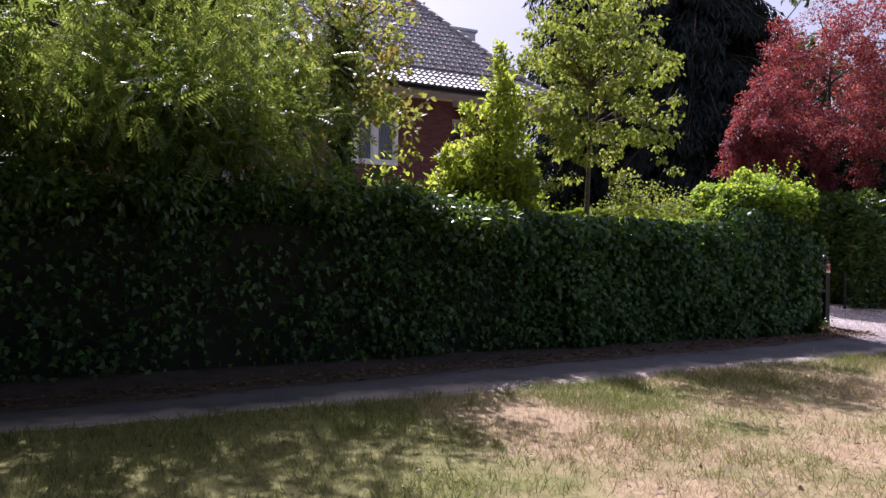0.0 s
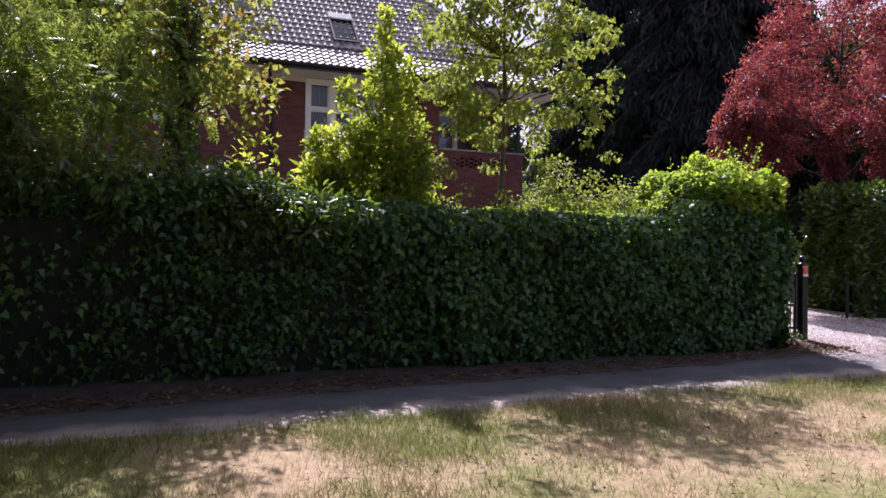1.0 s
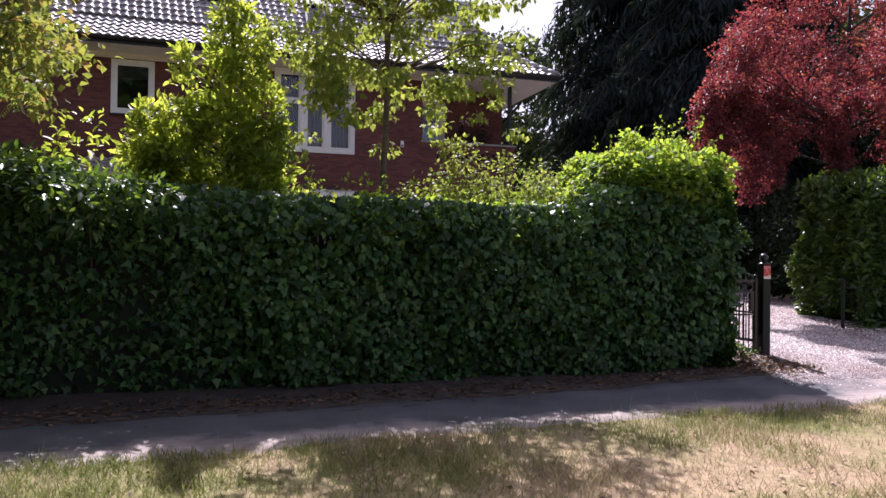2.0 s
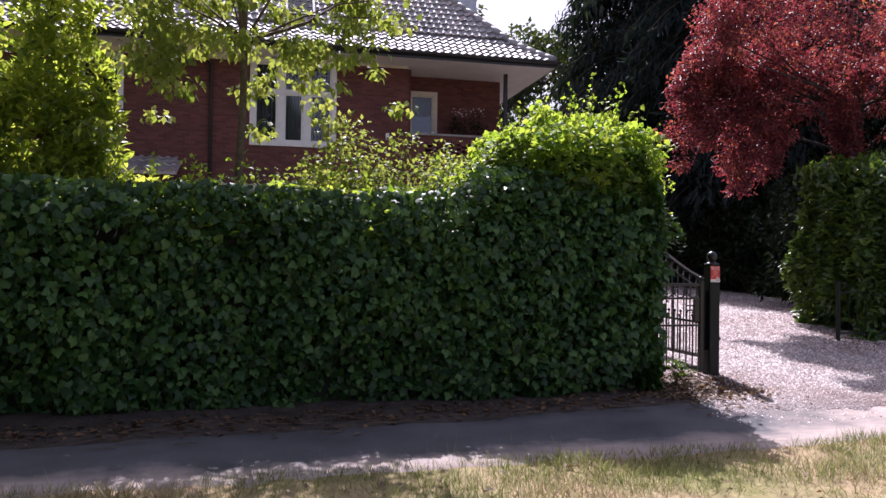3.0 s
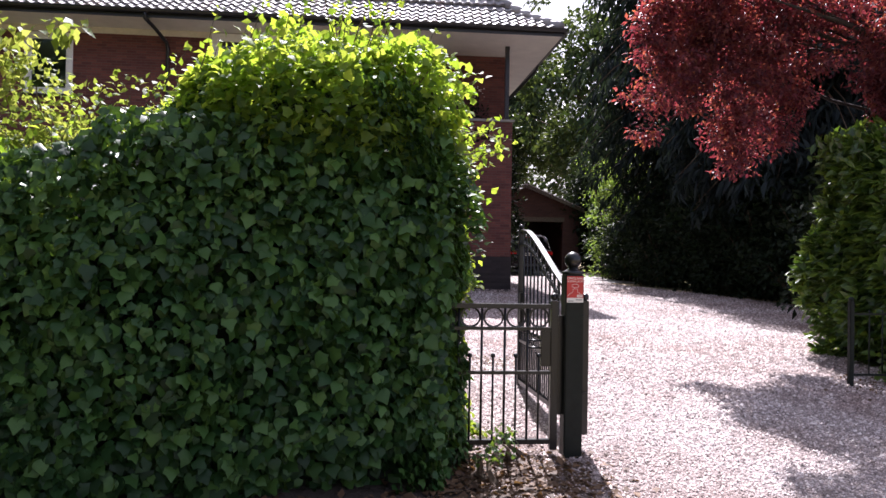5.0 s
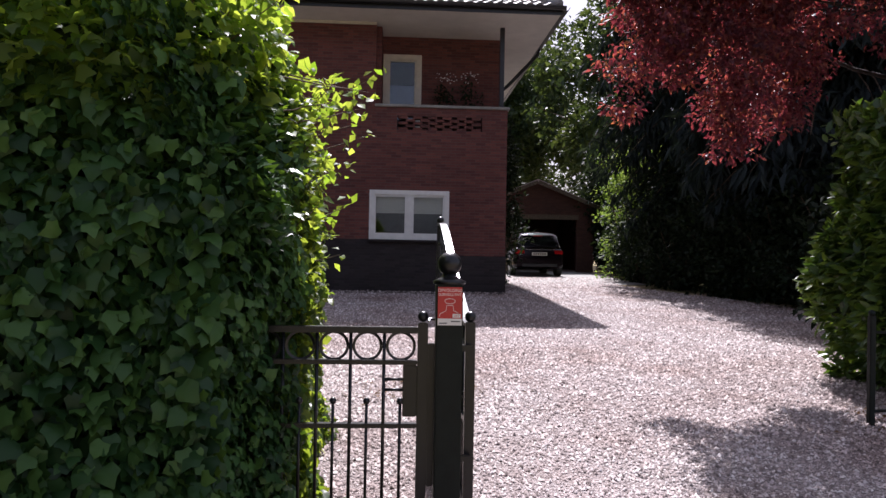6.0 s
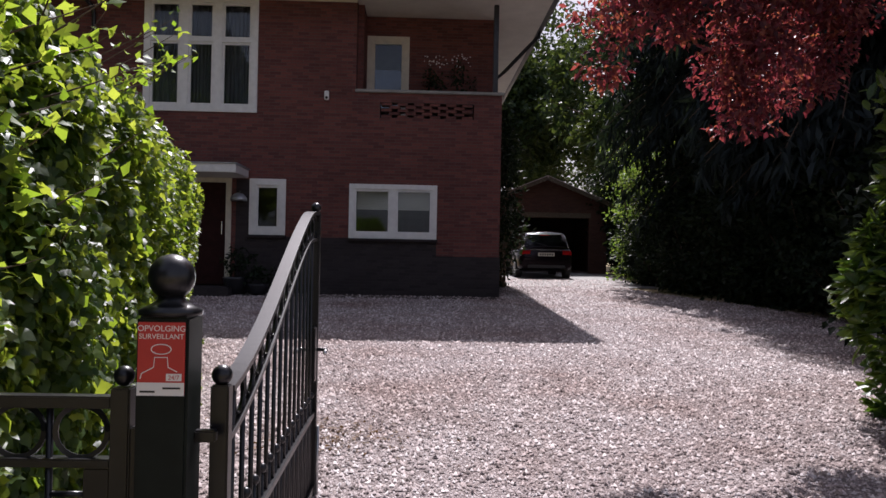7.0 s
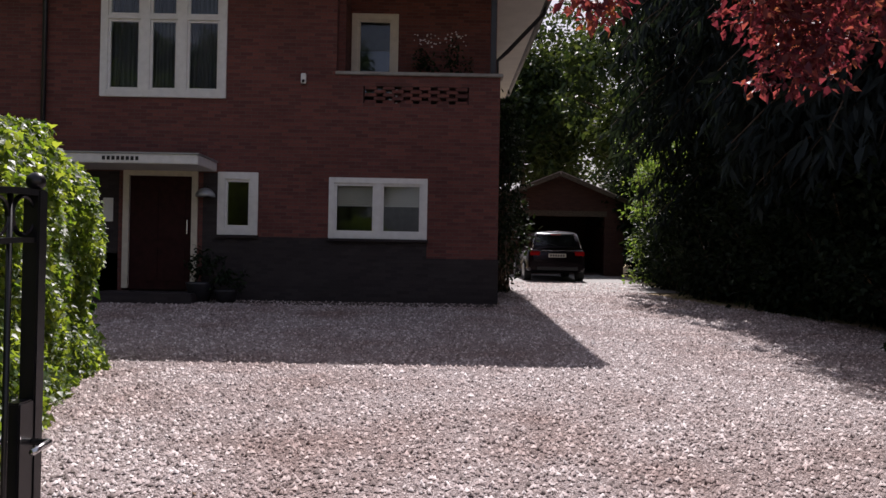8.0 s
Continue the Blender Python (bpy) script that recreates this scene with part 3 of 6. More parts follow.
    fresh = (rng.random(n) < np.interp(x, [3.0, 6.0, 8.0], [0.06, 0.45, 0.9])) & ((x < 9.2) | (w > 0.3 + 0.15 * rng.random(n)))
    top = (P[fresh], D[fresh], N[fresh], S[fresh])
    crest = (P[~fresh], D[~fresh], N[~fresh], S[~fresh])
    # the hump and the end that faces the drive
    n = 21000
    d = unit(rnd(n))
    square = (np.abs(d) ** 2.5).sum(1) ** (-1 / 2.5)
    P = np.array((10.47, 9.38, 2.1)) + d * np.array((0.86, 0.92, 0.86)) * (square * (0.88 + 0.16 * rng.random(n)))[:, None]
    P += d * (fbm(P, 1.9, 8) * 0.3 + fbm(P, 4.5, 9) * 0.12)[:, None]
    keep = (P[:, 2] > 2.0) & (P[:, 2] + 0.9 * (P[:, 1] - 8.4) > 2.15)
    D = d * 0.7 + rnd(n, 0.5) + np.array((0, 0, -0.2))
    N = d + rnd(n, 0.3) + np.array((0, 0, 0.4))
    S = rng.uniform(0.04, 0.08, n)
    # lower hump leaves get the duller tint, as shade
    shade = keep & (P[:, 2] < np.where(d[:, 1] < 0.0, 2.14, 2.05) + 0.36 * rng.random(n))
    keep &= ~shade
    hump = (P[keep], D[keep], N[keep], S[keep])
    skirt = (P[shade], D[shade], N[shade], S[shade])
    n = 13000
    y = rng.uniform(8.4, 10.2, n)
    z = gz(y) + (2.55 - gz(y)) * rng.random(n)
    x = 11.33 - 0.28 * np.clip((9.1 - y) / 0.7, 0, 1) ** 1.5 - rng.random(n) ** 2 * 0.2 - np.clip(z - 2.0, 0, 1) * 0.2
    P = np.stack([x, y, z], 1)
    P[:, 0] += fbm(P, 2.4, 3) * 0.14
    D = np.stack([rng.normal(0.3, 0.3, n), rng.normal(0, 0.5, n), rng.normal(-0.7, 0.4, n)], 1)
    N = np.stack([np.full(n, 1.0), rng.normal(-0.2, 0.4, n), 0.5 + rng.normal(0, 0.3, n)], 1)
    end = (P, D, N, rng.uniform(0.036, 0.07, n))
    # far half of the end wears the sunlit tint
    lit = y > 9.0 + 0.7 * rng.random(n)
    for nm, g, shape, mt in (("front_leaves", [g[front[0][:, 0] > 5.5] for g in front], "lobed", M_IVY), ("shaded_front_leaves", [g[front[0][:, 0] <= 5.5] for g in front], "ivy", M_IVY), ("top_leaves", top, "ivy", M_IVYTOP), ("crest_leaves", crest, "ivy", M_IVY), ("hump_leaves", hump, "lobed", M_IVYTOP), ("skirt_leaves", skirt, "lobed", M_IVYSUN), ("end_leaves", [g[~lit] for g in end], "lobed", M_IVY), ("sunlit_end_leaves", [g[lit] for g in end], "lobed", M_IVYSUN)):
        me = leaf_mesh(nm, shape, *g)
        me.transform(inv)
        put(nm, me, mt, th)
    # loose shoots standing above the hump and the hedge
    bm = bmesh.new()
    lp = []
    for k in range(126):
        x0 = rng.uniform(9.7, 11.1) if k < 34 else rng.uniform(5.6, 9.6)
        y0 = rng.uniform(8.6, 9.5)
        z0 = float(hedge_top(x0)) - 0.12
        tip = (x0 + rng.normal(0.05, 0.1), y0 + rng.normal(-0.05, 0.1), z0 + rng.uniform(0.15, 0.42))
        if k >= 90:
            x0, y0, z0 = 11.3, rng.uniform(8.9, 10.4), rng.uniform(1.5, 2.45)
            reach = rng.uniform(0.1, 0.28) + (0.2 * rng.random() if z0 > 2.1 else 0)
            tip = (x0 + reach, y0 + rng.normal(0, 0.12), z0 + rng.uniform(-0.05, 0.25))
        if k >= 114:
            x0, y0, z0 = 10.95, rng.uniform(10.5, 11.4), rng.uniform(2.3, 2.45)
            tip = (x0 + rng.uniform(0.15, 0.42), y0 + rng.uniform(0.2, 0.6), z0 + rng.uniform(0.2, 0.55))
        line = wander((x0, y0, z0), tip, 5, 0.012)
        tube(bm, line, [0.004, 0.0035, 0.003, 0.002, 0.001], 4)
        for q in line[1:]:
            lp += [q + rng.normal(0, 0.02, 3) for _ in range(3)]
    bm.transform(inv)
    tagged(part("shoot_mass", bm, M_TWIG, th, "thin upright young stems"), kind="stuff")
    lp = np.array(lp)
    n = len(lp)
    me = leaf_mesh("shoot_leaves", "broad", lp, rnd(n) + np.array((0, 0, 0.25)), rnd(n, 0.5) + np.array((0, -0.4, 0.8)), rng.uniform(0.035, 0.066, n))
    me.transform(inv)
    put("shoot_leaves", me, M_IVYTOP, th, "fresh pale green leaves")
    return th


reseed(131)
street_hedge()


def side_x(y):
    return np.interp(y, [9.2, 11, 13.4, 16.3], [11.38, 11.22, 10.72, 9.85])


def drive_hedge():
    th = thing("driveway_hedge", "sunlit green ivy hedge lining the gravel driveway", "hedge", (10.6, 12.8, float(gz(12.8))))
    inv = Matrix.Translation((-10.6, -12.8, -float(gz(12.8))))
    bm = bmesh.new()
    rows = []
    for y in np.arange(9.3, 16.2, 0.4):
        xr = float(side_x(y)) - 0.28
        b = float(gz(y)) - 0.05
        rows.append([bm.verts.new(v) for v in [(xr, y, b), (xr, y, 2.0), (xr - 0.2, y, 2.25), (xr - 0.7, y, 2.25), (xr - 0.85, y, 2.0), (xr - 0.85, y, b)]])
    for a, b in zip(rows, rows[1:]):
        for k in range(5):
            bm.faces.new((a[k], b[k], b[k + 1], a[k + 1]))
    bm.faces.new(rows[0])
    bm.faces.new(rows[-1][::-1])
    bm.transform(inv)
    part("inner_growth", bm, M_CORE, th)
    n = 50000
    y = rng.uniform(9.3, 16.35, n)
    s = rng.random(n) * 3.6
    zt = 2.42 + np.where(y < 10.6, 0.0, 0.1)
    b = gz(y)
    z = np.where(s < 2.1, b + (zt - b) * s / 2.1, zt)
    back = np.clip(s - 2.1, 0, 1.5) * 0.6
    P = np.stack([side_x(y) - back, y, z], 1)
    f1 = fbm(P, 1.3, 1) * 0.16 + fbm(P, 3.4, 5) * 0.1
    P[:, 0] += f1 - np.clip(z - (zt - 0.3), 0, 1) ** 2 * 1.5 - rng.random(n) ** 2 * 0.16 + np.clip(0.35 - (z - b), 0, 1) * 0.35
    P[:, 2] += np.where(s > 2.0, f1 * 0.8, 0)
    D = np.stack([rng.normal(0.4, 0.45, n), rng.normal(-0.1, 0.55, n), rng.normal(-0.5, 0.5, n)], 1)
    N = np.stack([0.7 + rng.normal(0, 0.3, n), rng.normal(-0.1, 0.5, n), 0.6 + rng.normal(0, 0.4, n)], 1)
    S = rng.uniform(0.034, 0.07, n)
    # whole drive side wears the sunlit tint
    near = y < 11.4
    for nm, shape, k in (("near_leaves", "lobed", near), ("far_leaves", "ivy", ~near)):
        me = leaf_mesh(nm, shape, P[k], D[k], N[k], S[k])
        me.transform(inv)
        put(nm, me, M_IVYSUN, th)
    n = 1600
    x = rng.uniform(9.0, 9.8, n)
    z = gz(16.3) + rng.random(n) * 1.8
    P = np.stack([x, 16.35 + rng.normal(0, 0.06, n), z], 1)
    me = leaf_mesh("end_leaves", "ivy", P, rnd(n, 0.4) + np.array((0, 0.2, -0.7)), rnd(n, 0.3) + np.array((0, 1, 0.5)), rng.uniform(0.06, 0.12, n))
    me.transform(inv)
    put("end_leaves", me, M_IVY, th)


reseed(102)
drive_hedge()


def laurel_hedge():
    o = (17.5, 11.9, float(gz(11.9)))
    th = thing("laurel_hedge", "tall glossy green laurel hedge beside the driveway mouth", "hedge", o)
    inv = Matrix.Translation([-v for v in o])
    bm = boxm(16.1, 11.25, gz(11) - 0.05, 23, 12.6, 2.8, 0.15)
    bm.transform(inv)
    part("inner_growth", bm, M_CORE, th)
    n = 14000
    s = rng.random(n)
    x = 15.65 + 7.3 * rng.random(n) ** 1.5
    y = np.full(n, 10.88)
    z = gz(11) + rng.random(n) * 2.5
    N = np.tile((0.0, -1.0, 0.4), (n, 1))
    e = s < 0.45
    x[e] = 15.86
    y[e] = rng.uniform(10.95, 12.7, e.sum())
    N[e] = (-1, 0, 0.4)
    tp = s > 0.8
    y[tp] = rng.uniform(10.95, 12.9, tp.sum())
    z[tp] = 2.98
    N[tp] = (0, -0.2, 1)
    P = np.stack([x, y, z], 1)
    P += N * (fbm(P, 1.1, 30) * 0.34 + fbm(P, 3.0, 31) * 0.2)[:, None] - N * (rng.random(n) ** 2 * 0.26)[:, None]
    P[:, 0] += np.clip(0.7 - (z - gz(11)), 0, 1) * 0.35 * e
    # rounded shoulders
    over = np.clip(P[:, 2] - 2.35, 0, 1)
    P[:, 0] += over ** 2 * 1.1 * np.clip(16.6 - P[:, 0], 0, 1)
    P[:, 1] += over ** 2 * 0.9 * np.clip(11.6 - P[:, 1], 0, 1)
    D = N * 0.7 + rnd(n, 0.45) + np.array((0, 0, -0.25))
    me = leaf_mesh("leaves", "oval", P, D, N + rnd(n, 0.5) + np.array((0, 0, 0.6)), rng.uniform(0.1, 0.18, n))
    me.transform(inv)
    put("leaves", me, M_LAURELSHADE, th)


reseed(103)
laurel_hedge()


# ================= trees =================
def tree(name, label, base, trunk, limbs, crown, leaf, mat, size, droop=0.0, tr=0.08, density=900, shape_z=0.8, outward=0.6, category="tree", barkm=None, shell=0.35, spread=0.6):
    """trunk: points; limbs: number; crown: clump centres with radii; leaf: shape."""
    o = Vector(base)
    th = thing(name, label, category, o)
    inv = Matrix.Translation(-o)
    bm = bmesh.new()
    tube(bm, trunk, np.linspace(tr, tr * 0.3, len(trunk)), 9)
    bm.transform(inv)
    part("trunk", bm, barkm or M_BARK, th, smooth=True)
    C, R = crown
    order = [k for k in rng.permutation(len(C)) if C[k][2] > np.median(C[:, 2]) - 0.6][:limbs]
    tp = np.array(trunk)
    for k in order:
        c = np.array(C[k])
        low = tp[tp[:, 2] < c[2] - 0.1]
        a = low[-1] if len(low) else tp[0]
        bm = tube(bmesh.new(), wander(a, c, 6, 0.04 * np.linalg.norm(c - a)), np.linspace(tr * 0.35, tr * 0.06, 6), 5)
        bm.transform(inv)
        part("limb", bm, barkm or M_TWIG, th, smooth=True)
    P, O = clumps(C, R, density, shape_z, shell)
    n = len(P)
    D = O * outward + rnd(n, spread) + np.array((0, 0, -droop))
    N = O * 0.4 + rnd(n, 0.45) + np.array((0, 0, 0.8))
    me = leaf_mesh("crown", leaf, P, D, N, rng.uniform(size * 0.65, size * 1.25, n))
    me.transform(inv)
    put("crown", me, mat, th)
    return th


def dome(centre, radii, n, r, rough=0.25, low=-0.6):
    """Clump centres filling an uneven crown."""
    d = unit(rnd(n * 3))
    d = d[d[:, 2] > low][:n]
    q = np.array(centre) + d * np.array(radii) * (0.45 + 0.55 * rng.random(len(d)) ** 0.5)[:, None] * (1 + rough * rng.normal(0, 1, len(d)))[:, None]
    return q, rng.uniform(r * 0.55, r * 1.3, len(q))


def spire(base, h, r, n, cr, power=0.8):
    """Clump centres for a pointed crown."""
    v = rng.random(n) ** 1.2
    a = rng.uniform(0, 2 * math.pi, n)
    rad = r * (1 - v) ** power * (0.35 + 0.65 * rng.random(n) ** 0.5)
    q = np.stack([base[0] + rad * np.cos(a), base[1] + rad * np.sin(a), base[2] + v * h], 1)
    return q, cr * (1.15 - 0.75 * v) * rng.uniform(0.7, 1.2, n)


def many(*groups):
    return np.concatenate([g[0] for g in groups]), np.concatenate([g[1] for g in groups])


g9 = float(gz(9.6))
reseed(104)
tree("laurel_shrub", "upright bright green laurel shrub rising behind the hedge", (5.55, 9.6, g9), wander((5.55, 9.6, g9), (5.6, 9.55, 4.2), 8, 0.03), 18,
     many(spire((5.6, 9.55, 1.9), 2.75, 0.52, 120, 0.2, 0.75), spire((5.92, 9.6, 1.9), 2.15, 0.3, 50, 0.19, 0.55), spire((5.1, 9.6, 1.9), 1.8, 0.42, 70, 0.2, 0.6), spire((4.75, 9.55, 1.9), 1.2, 0.32, 44, 0.2, 0.55), spire((6.08, 9.55, 1.9), 1.1, 0.24, 26, 0.19, 0.5)),
     "oval", M_LAUREL, 0.1, -0.45, 0.05, 1850, 0.9, 0.5, "shrub")
reseed(105)
tree("young_tree", "slender young tree with pale yellow-green drooping leaves", (7.25, 9.65, g9), wander((7.25, 9.65, g9), (7.35, 9.65, 5.6), 9, 0.03), 44,
     (lambda c: (lambda k: (c[0][k], c[1][k]))((c[0][:, 2] > 2.55) | (c[0][:, 0] < 7.75)))(dome((7.38, 9.6, 3.95), (1.35, 0.95, 1.85), 185, 0.23, 0.25)), "broad", M_YOUNG, 0.088, 0.75, 0.055, 980, 0.42, 0.4)
reseed(106)
tree("leaning_tree", "small sparse tree with yellowing and rusty leaves", (3.15, 9.5, g9), wander((3.15, 9.5, g9), (3.2, 9.45, 5.8), 9, 0.02), 30,
     dome((3.3, 9.6, 3.9), (0.85, 0.8, 1.5), 90, 0.28), "broad", M_BROWNLEAF, 0.1, 0.3, 0.075, 420, 0.7, 0.5)
lt = bpy.data.objects["leaning_tree"]
n = 2600
a = rng.uniform(0, 2 * math.pi, n)
q = np.stack([np.cos(a), np.sin(a), np.zeros(n)], 1)
P = q * (0.1 + 0.12 * rng.random(n))[:, None] + np.stack([np.full(n, 0.02), np.zeros(n), rng.random(n) * 4.3], 1)
put("climbing_ivy", leaf_mesh("climbing_ivy", "ivy", P, rnd(n, 0.5) + np.array((0, 0, -0.6)), q + rnd(n, 0.3) + np.array((0, 0, 0.5)), rng.uniform(0.05, 0.09, n)), M_IVY, lt, "dark ivy climbing the trunk")
reseed(107)
tree("drooping_tree", "broad tree with long drooping leaflets overhanging the hedge", (0.2, 10.2, float(gz(10.2))), wander((0.2, 10.2, float(gz(10.2))), (0.3, 9.9, 5.6), 8, 0.05), 46,
     (lambda c: (lambda k: (c[0][k], c[1][k]))((c[0][:, 2] < 3.9) | (c[0][:, 0] > 0.2) | (c[0][:, 0] < -1.1)))(many(dome((-0.3, 8.9, 4.0), (3.0, 1.9, 2.0), 300, 0.42), dome((-0.5, 8.6, 2.9), (3.0, 0.7, 0.6), 170, 0.4))), "frond", M_WISP, 0.31, 0.4, 0.1, 96, 0.7, 0.7)


def drooping_heart():
    """The thick leafy middle of the drooping tree."""
    th = bpy.data.objects["drooping_tree"]
    C, R = dome((-0.4, 9.2, 3.4), (2.7, 1.1, 1.4), 170, 0.38, 0.1, -0.9)
    k = (C[:, 2] + 0.4 * R < 3.6) | (C[:, 0] < -1.4)
    P, O = clumps(C[k], R[k], 420, 0.8, 0.3)
    n = len(P)
    me = leaf_mesh("inner_crown", "diamond", P, O * 0.5 + rnd(n, 0.6), O * 0.4 + rnd(n, 0.5) + np.array((0, -0.2, 0.8)), rng.uniform(0.1, 0.18, n))
    me.transform(Matrix.Translation(-th.matrix_basis.translation))
    put("inner_crown", me, M_WOODS, th)


reseed(161)
drooping_heart()
# added behind the other foliage so that it shades the grass
reseed(160)
tree("garden_tree", "dense tree added behind the drooping tree to shade the verge", (1.4, 11.7, float(gz(11.7))), wander((1.4, 11.7, float(gz(11.7))), (1.3, 11.7, 5.4), 7, 0.04), 16,
     dome((1.3, 11.7, 4.4), (1.9, 1.2, 1.7), 150, 0.45, 0.15), "broad", M_WOODS, 0.14, 0.3, 0.1, 420, 0.8, 0.6)
# mostly unseen; the forward crown is added to cut skylight at the left
reseed(108)
tree("shading_tree", "large tree added out of view to shade hedge and verge", (-3.6, 9.6, float(gz(9.6))), wander((-3.6, 9.6, float(gz(9.6))), (-3.2, 8.2, 7), 8, 0.06), 50,
     many(dome((-3.8, 7.7, 5.0), (3.1, 2.9, 2.6), 270, 0.55), dome((-1.2, 4.5, 7.4), (5.2, 3.0, 1.4), 300, 0.8, 0.1)), "diamond", M_WOODS, 0.3, 0.3, 0.18, 270, 0.8, 0.6)
def lobe(tip, top, r, n):
    """Clump centres of a bough's hanging spray, narrow at its tip."""
    t = rng.random(n) ** 0.8
    tip, top = np.array(tip), np.array(top)
    q = tip + (top - tip) * t[:, None] + rnd(n, 0.5) * np.array((1, 1, 0.5)) * (r * (0.2 + 0.8 * t))[:, None]
    return q, rng.uniform(0.13, 0.32, n) * (0.75 + 0.35 * t)


def plum_crown():
    C, R = dome((17.2, 12.8, 5.9), (2.8, 2.0, 2.2), 210, 0.34, 0.12, -0.95)
    k = (C[:, 2] > 4.3) & (C[:, 0] > 14.0 + 0.45 * (C[:, 2] - 4.3))
    C, R = many((C[k], R[k]),
                lobe((14.0, 13.05, 2.95), (14.5, 13.2, 4.9), 0.55, 90), lobe((15.1, 13.02, 2.66), (15.4, 13.2, 5.0), 0.8, 130),
                lobe((14.55, 13.2, 3.25), (14.9, 13.3, 5.0), 0.5, 60), lobe((15.75, 13.2, 2.95), (15.9, 13.3, 5.0), 0.7, 80), lobe((16.7, 12.6, 3.3), (16.9, 12.8, 5.0), 0.7, 76),
                lobe((13.5, 11.7, 4.3), (14.6, 12.2, 5.6), 0.6, 70), lobe((17.8, 12.3, 3.2), (18.0, 12.6, 5.0), 0.7, 60),
                lobe((16.0, 14.5, 3.0), (16.2, 14.3, 5.0), 0.7, 50), lobe((13.95, 12.9, 4.1), (14.8, 12.9, 6.0), 0.6, 66))
    # the crown leans away from the lane as it rises
    k = (C[:, 2] < 3.9) | (C[:, 0] - 0.5 * R > 13.7 + 0.44 * (C[:, 2] - 4.05) + (C[:, 1] - 13))
    return C[k], R[k]


def plum_heart():
    """The thick dark middle of the plum crown, behind its hanging outer sprays."""
    th = bpy.data.objects["plum_tree"]
    C, R = dome((18.2, 14.1, 7.0), (3.2, 1.7, 2.9), 80, 0.5, 0.1, -0.9)
    k = (C[:, 2] - 0.6 * R > 4.8) & (C[:, 0] - 0.8 * R > 15.7) & (C[:, 2] + 0.7 * R < 7.5 + 0.6 * (C[:, 0] - 17.0))
    P, O = clumps(C[k], R[k], 420, 0.8, 0.3)
    n = len(P)
    me = leaf_mesh("inner_crown", "diamond", P, O * 0.5 + rnd(n, 0.6), O * 0.4 + rnd(n, 0.5) + np.array((0, -0.2, 0.8)), rng.uniform(0.08, 0.15, n))
    me.transform(Matrix.Translation(-th.matrix_basis.translation))
    put("inner_crown", me, M_RED, th)


reseed(109)
tree("plum_tree", "wide purple-leaved plum tree hanging over the driveway edge", (17.6, 13.3, float(gz(13.3))), wander((17.6, 13.3, float(gz(13.3))), (17.3, 12.8, 7), 8, 0.06), 24,
     plum_crown(), "diamond", M_RED, 0.068, 0.35, 0.09, 1250, 0.6, 0.7, barkm=M_DARKBARK)
plum_heart()


def conifer(label, x, y, h, r, n, z0=0.0, taper=0.5):
    o = (x, y, float(gz(y)))
    th = thing("conifer", label, "tree", o, "dark conifers")
    bm = bmesh.new()
    tube(bm, [(0, 0, 0), (0.05, 0, h * 0.5), (0, 0, h * 0.97)], [0.28, 0.17, 0.03], 9)
    part("trunk", bm, M_BARK, th, smooth=True)
    bm = bmesh.new()
    P, D, N = [], [], []
    for k in range(n):
        v = (k + rng.random()) / n
        z = z0 + 0.3 + v * (h - 0.6 - z0)
        a = rng.uniform(0, 2 * math.pi)
        L = (r * (1 - v) ** taper * rng.uniform(0.7, 1.12) + 0.25) * np.interp(z, [2, 7], [0.6, 1])
        out = np.array((math.cos(a), math.sin(a), 0))
        sag = np.array([0, 0.10, 0.12, 0.0, -0.25, -0.62]) * L * 0.55
        pts = np.array([out * L * t + np.array((0, 0, z + s)) for t, s in zip(np.linspace(0, 1, 6), sag)])
        tube(bm, pts, np.linspace(0.035, 0.008, 6), 4)
        m = int(46 * L)
        t = rng.random(m) ** 0.7
        idx = np.clip((t * 5).astype(int), 0, 4)
        fr = (t * 5 - idx)[:, None]
        q = pts[idx] * (1 - fr) + pts[idx + 1] * fr
        side = np.array((-out[1], out[0], 0))
        q = q + side * rng.normal(0, 0.16 * L ** 0.5, m)[:, None] + np.array((0, 0, -1)) * (rng.random(m) * 0.35)[:, None]
        P.append(q)
        D.append(out * 0.35 + rnd(m, 0.35) + np.array((0, 0, -0.9)))
        N.append(out * 0.6 + rnd(m, 0.5))
    tagged(part("branch_mass", bm, M_TWIG, th), kind="stuff")
    P, D, N = np.concatenate(P), np.concatenate(D), np.concatenate(N)
    put("crown", leaf_mesh("crown", "long", P, D, N, rng.uniform(0.24, 0.5, len(P))), M_CONIFER, th)


reseed(110)
conifer("tall dark drooping conifer beside the gravel drive", 20.9, 26.6, 21, 3.9, 430, z0=2.4, taper=0.32)
reseed(111)
conifer("tall dark drooping conifer beside the gravel drive", 23.3, 23.6, 19, 3.7, 420, z0=2.4)
reseed(112)
conifer("broad dark conifer behind the plum tree", 20.9, 21.2, 15, 3.9, 340, z0=2.4, taper=0.4)
reseed(113)
conifer("tall dark conifer deeper in the garden", 26.6, 27.4, 20, 4.0, 220)


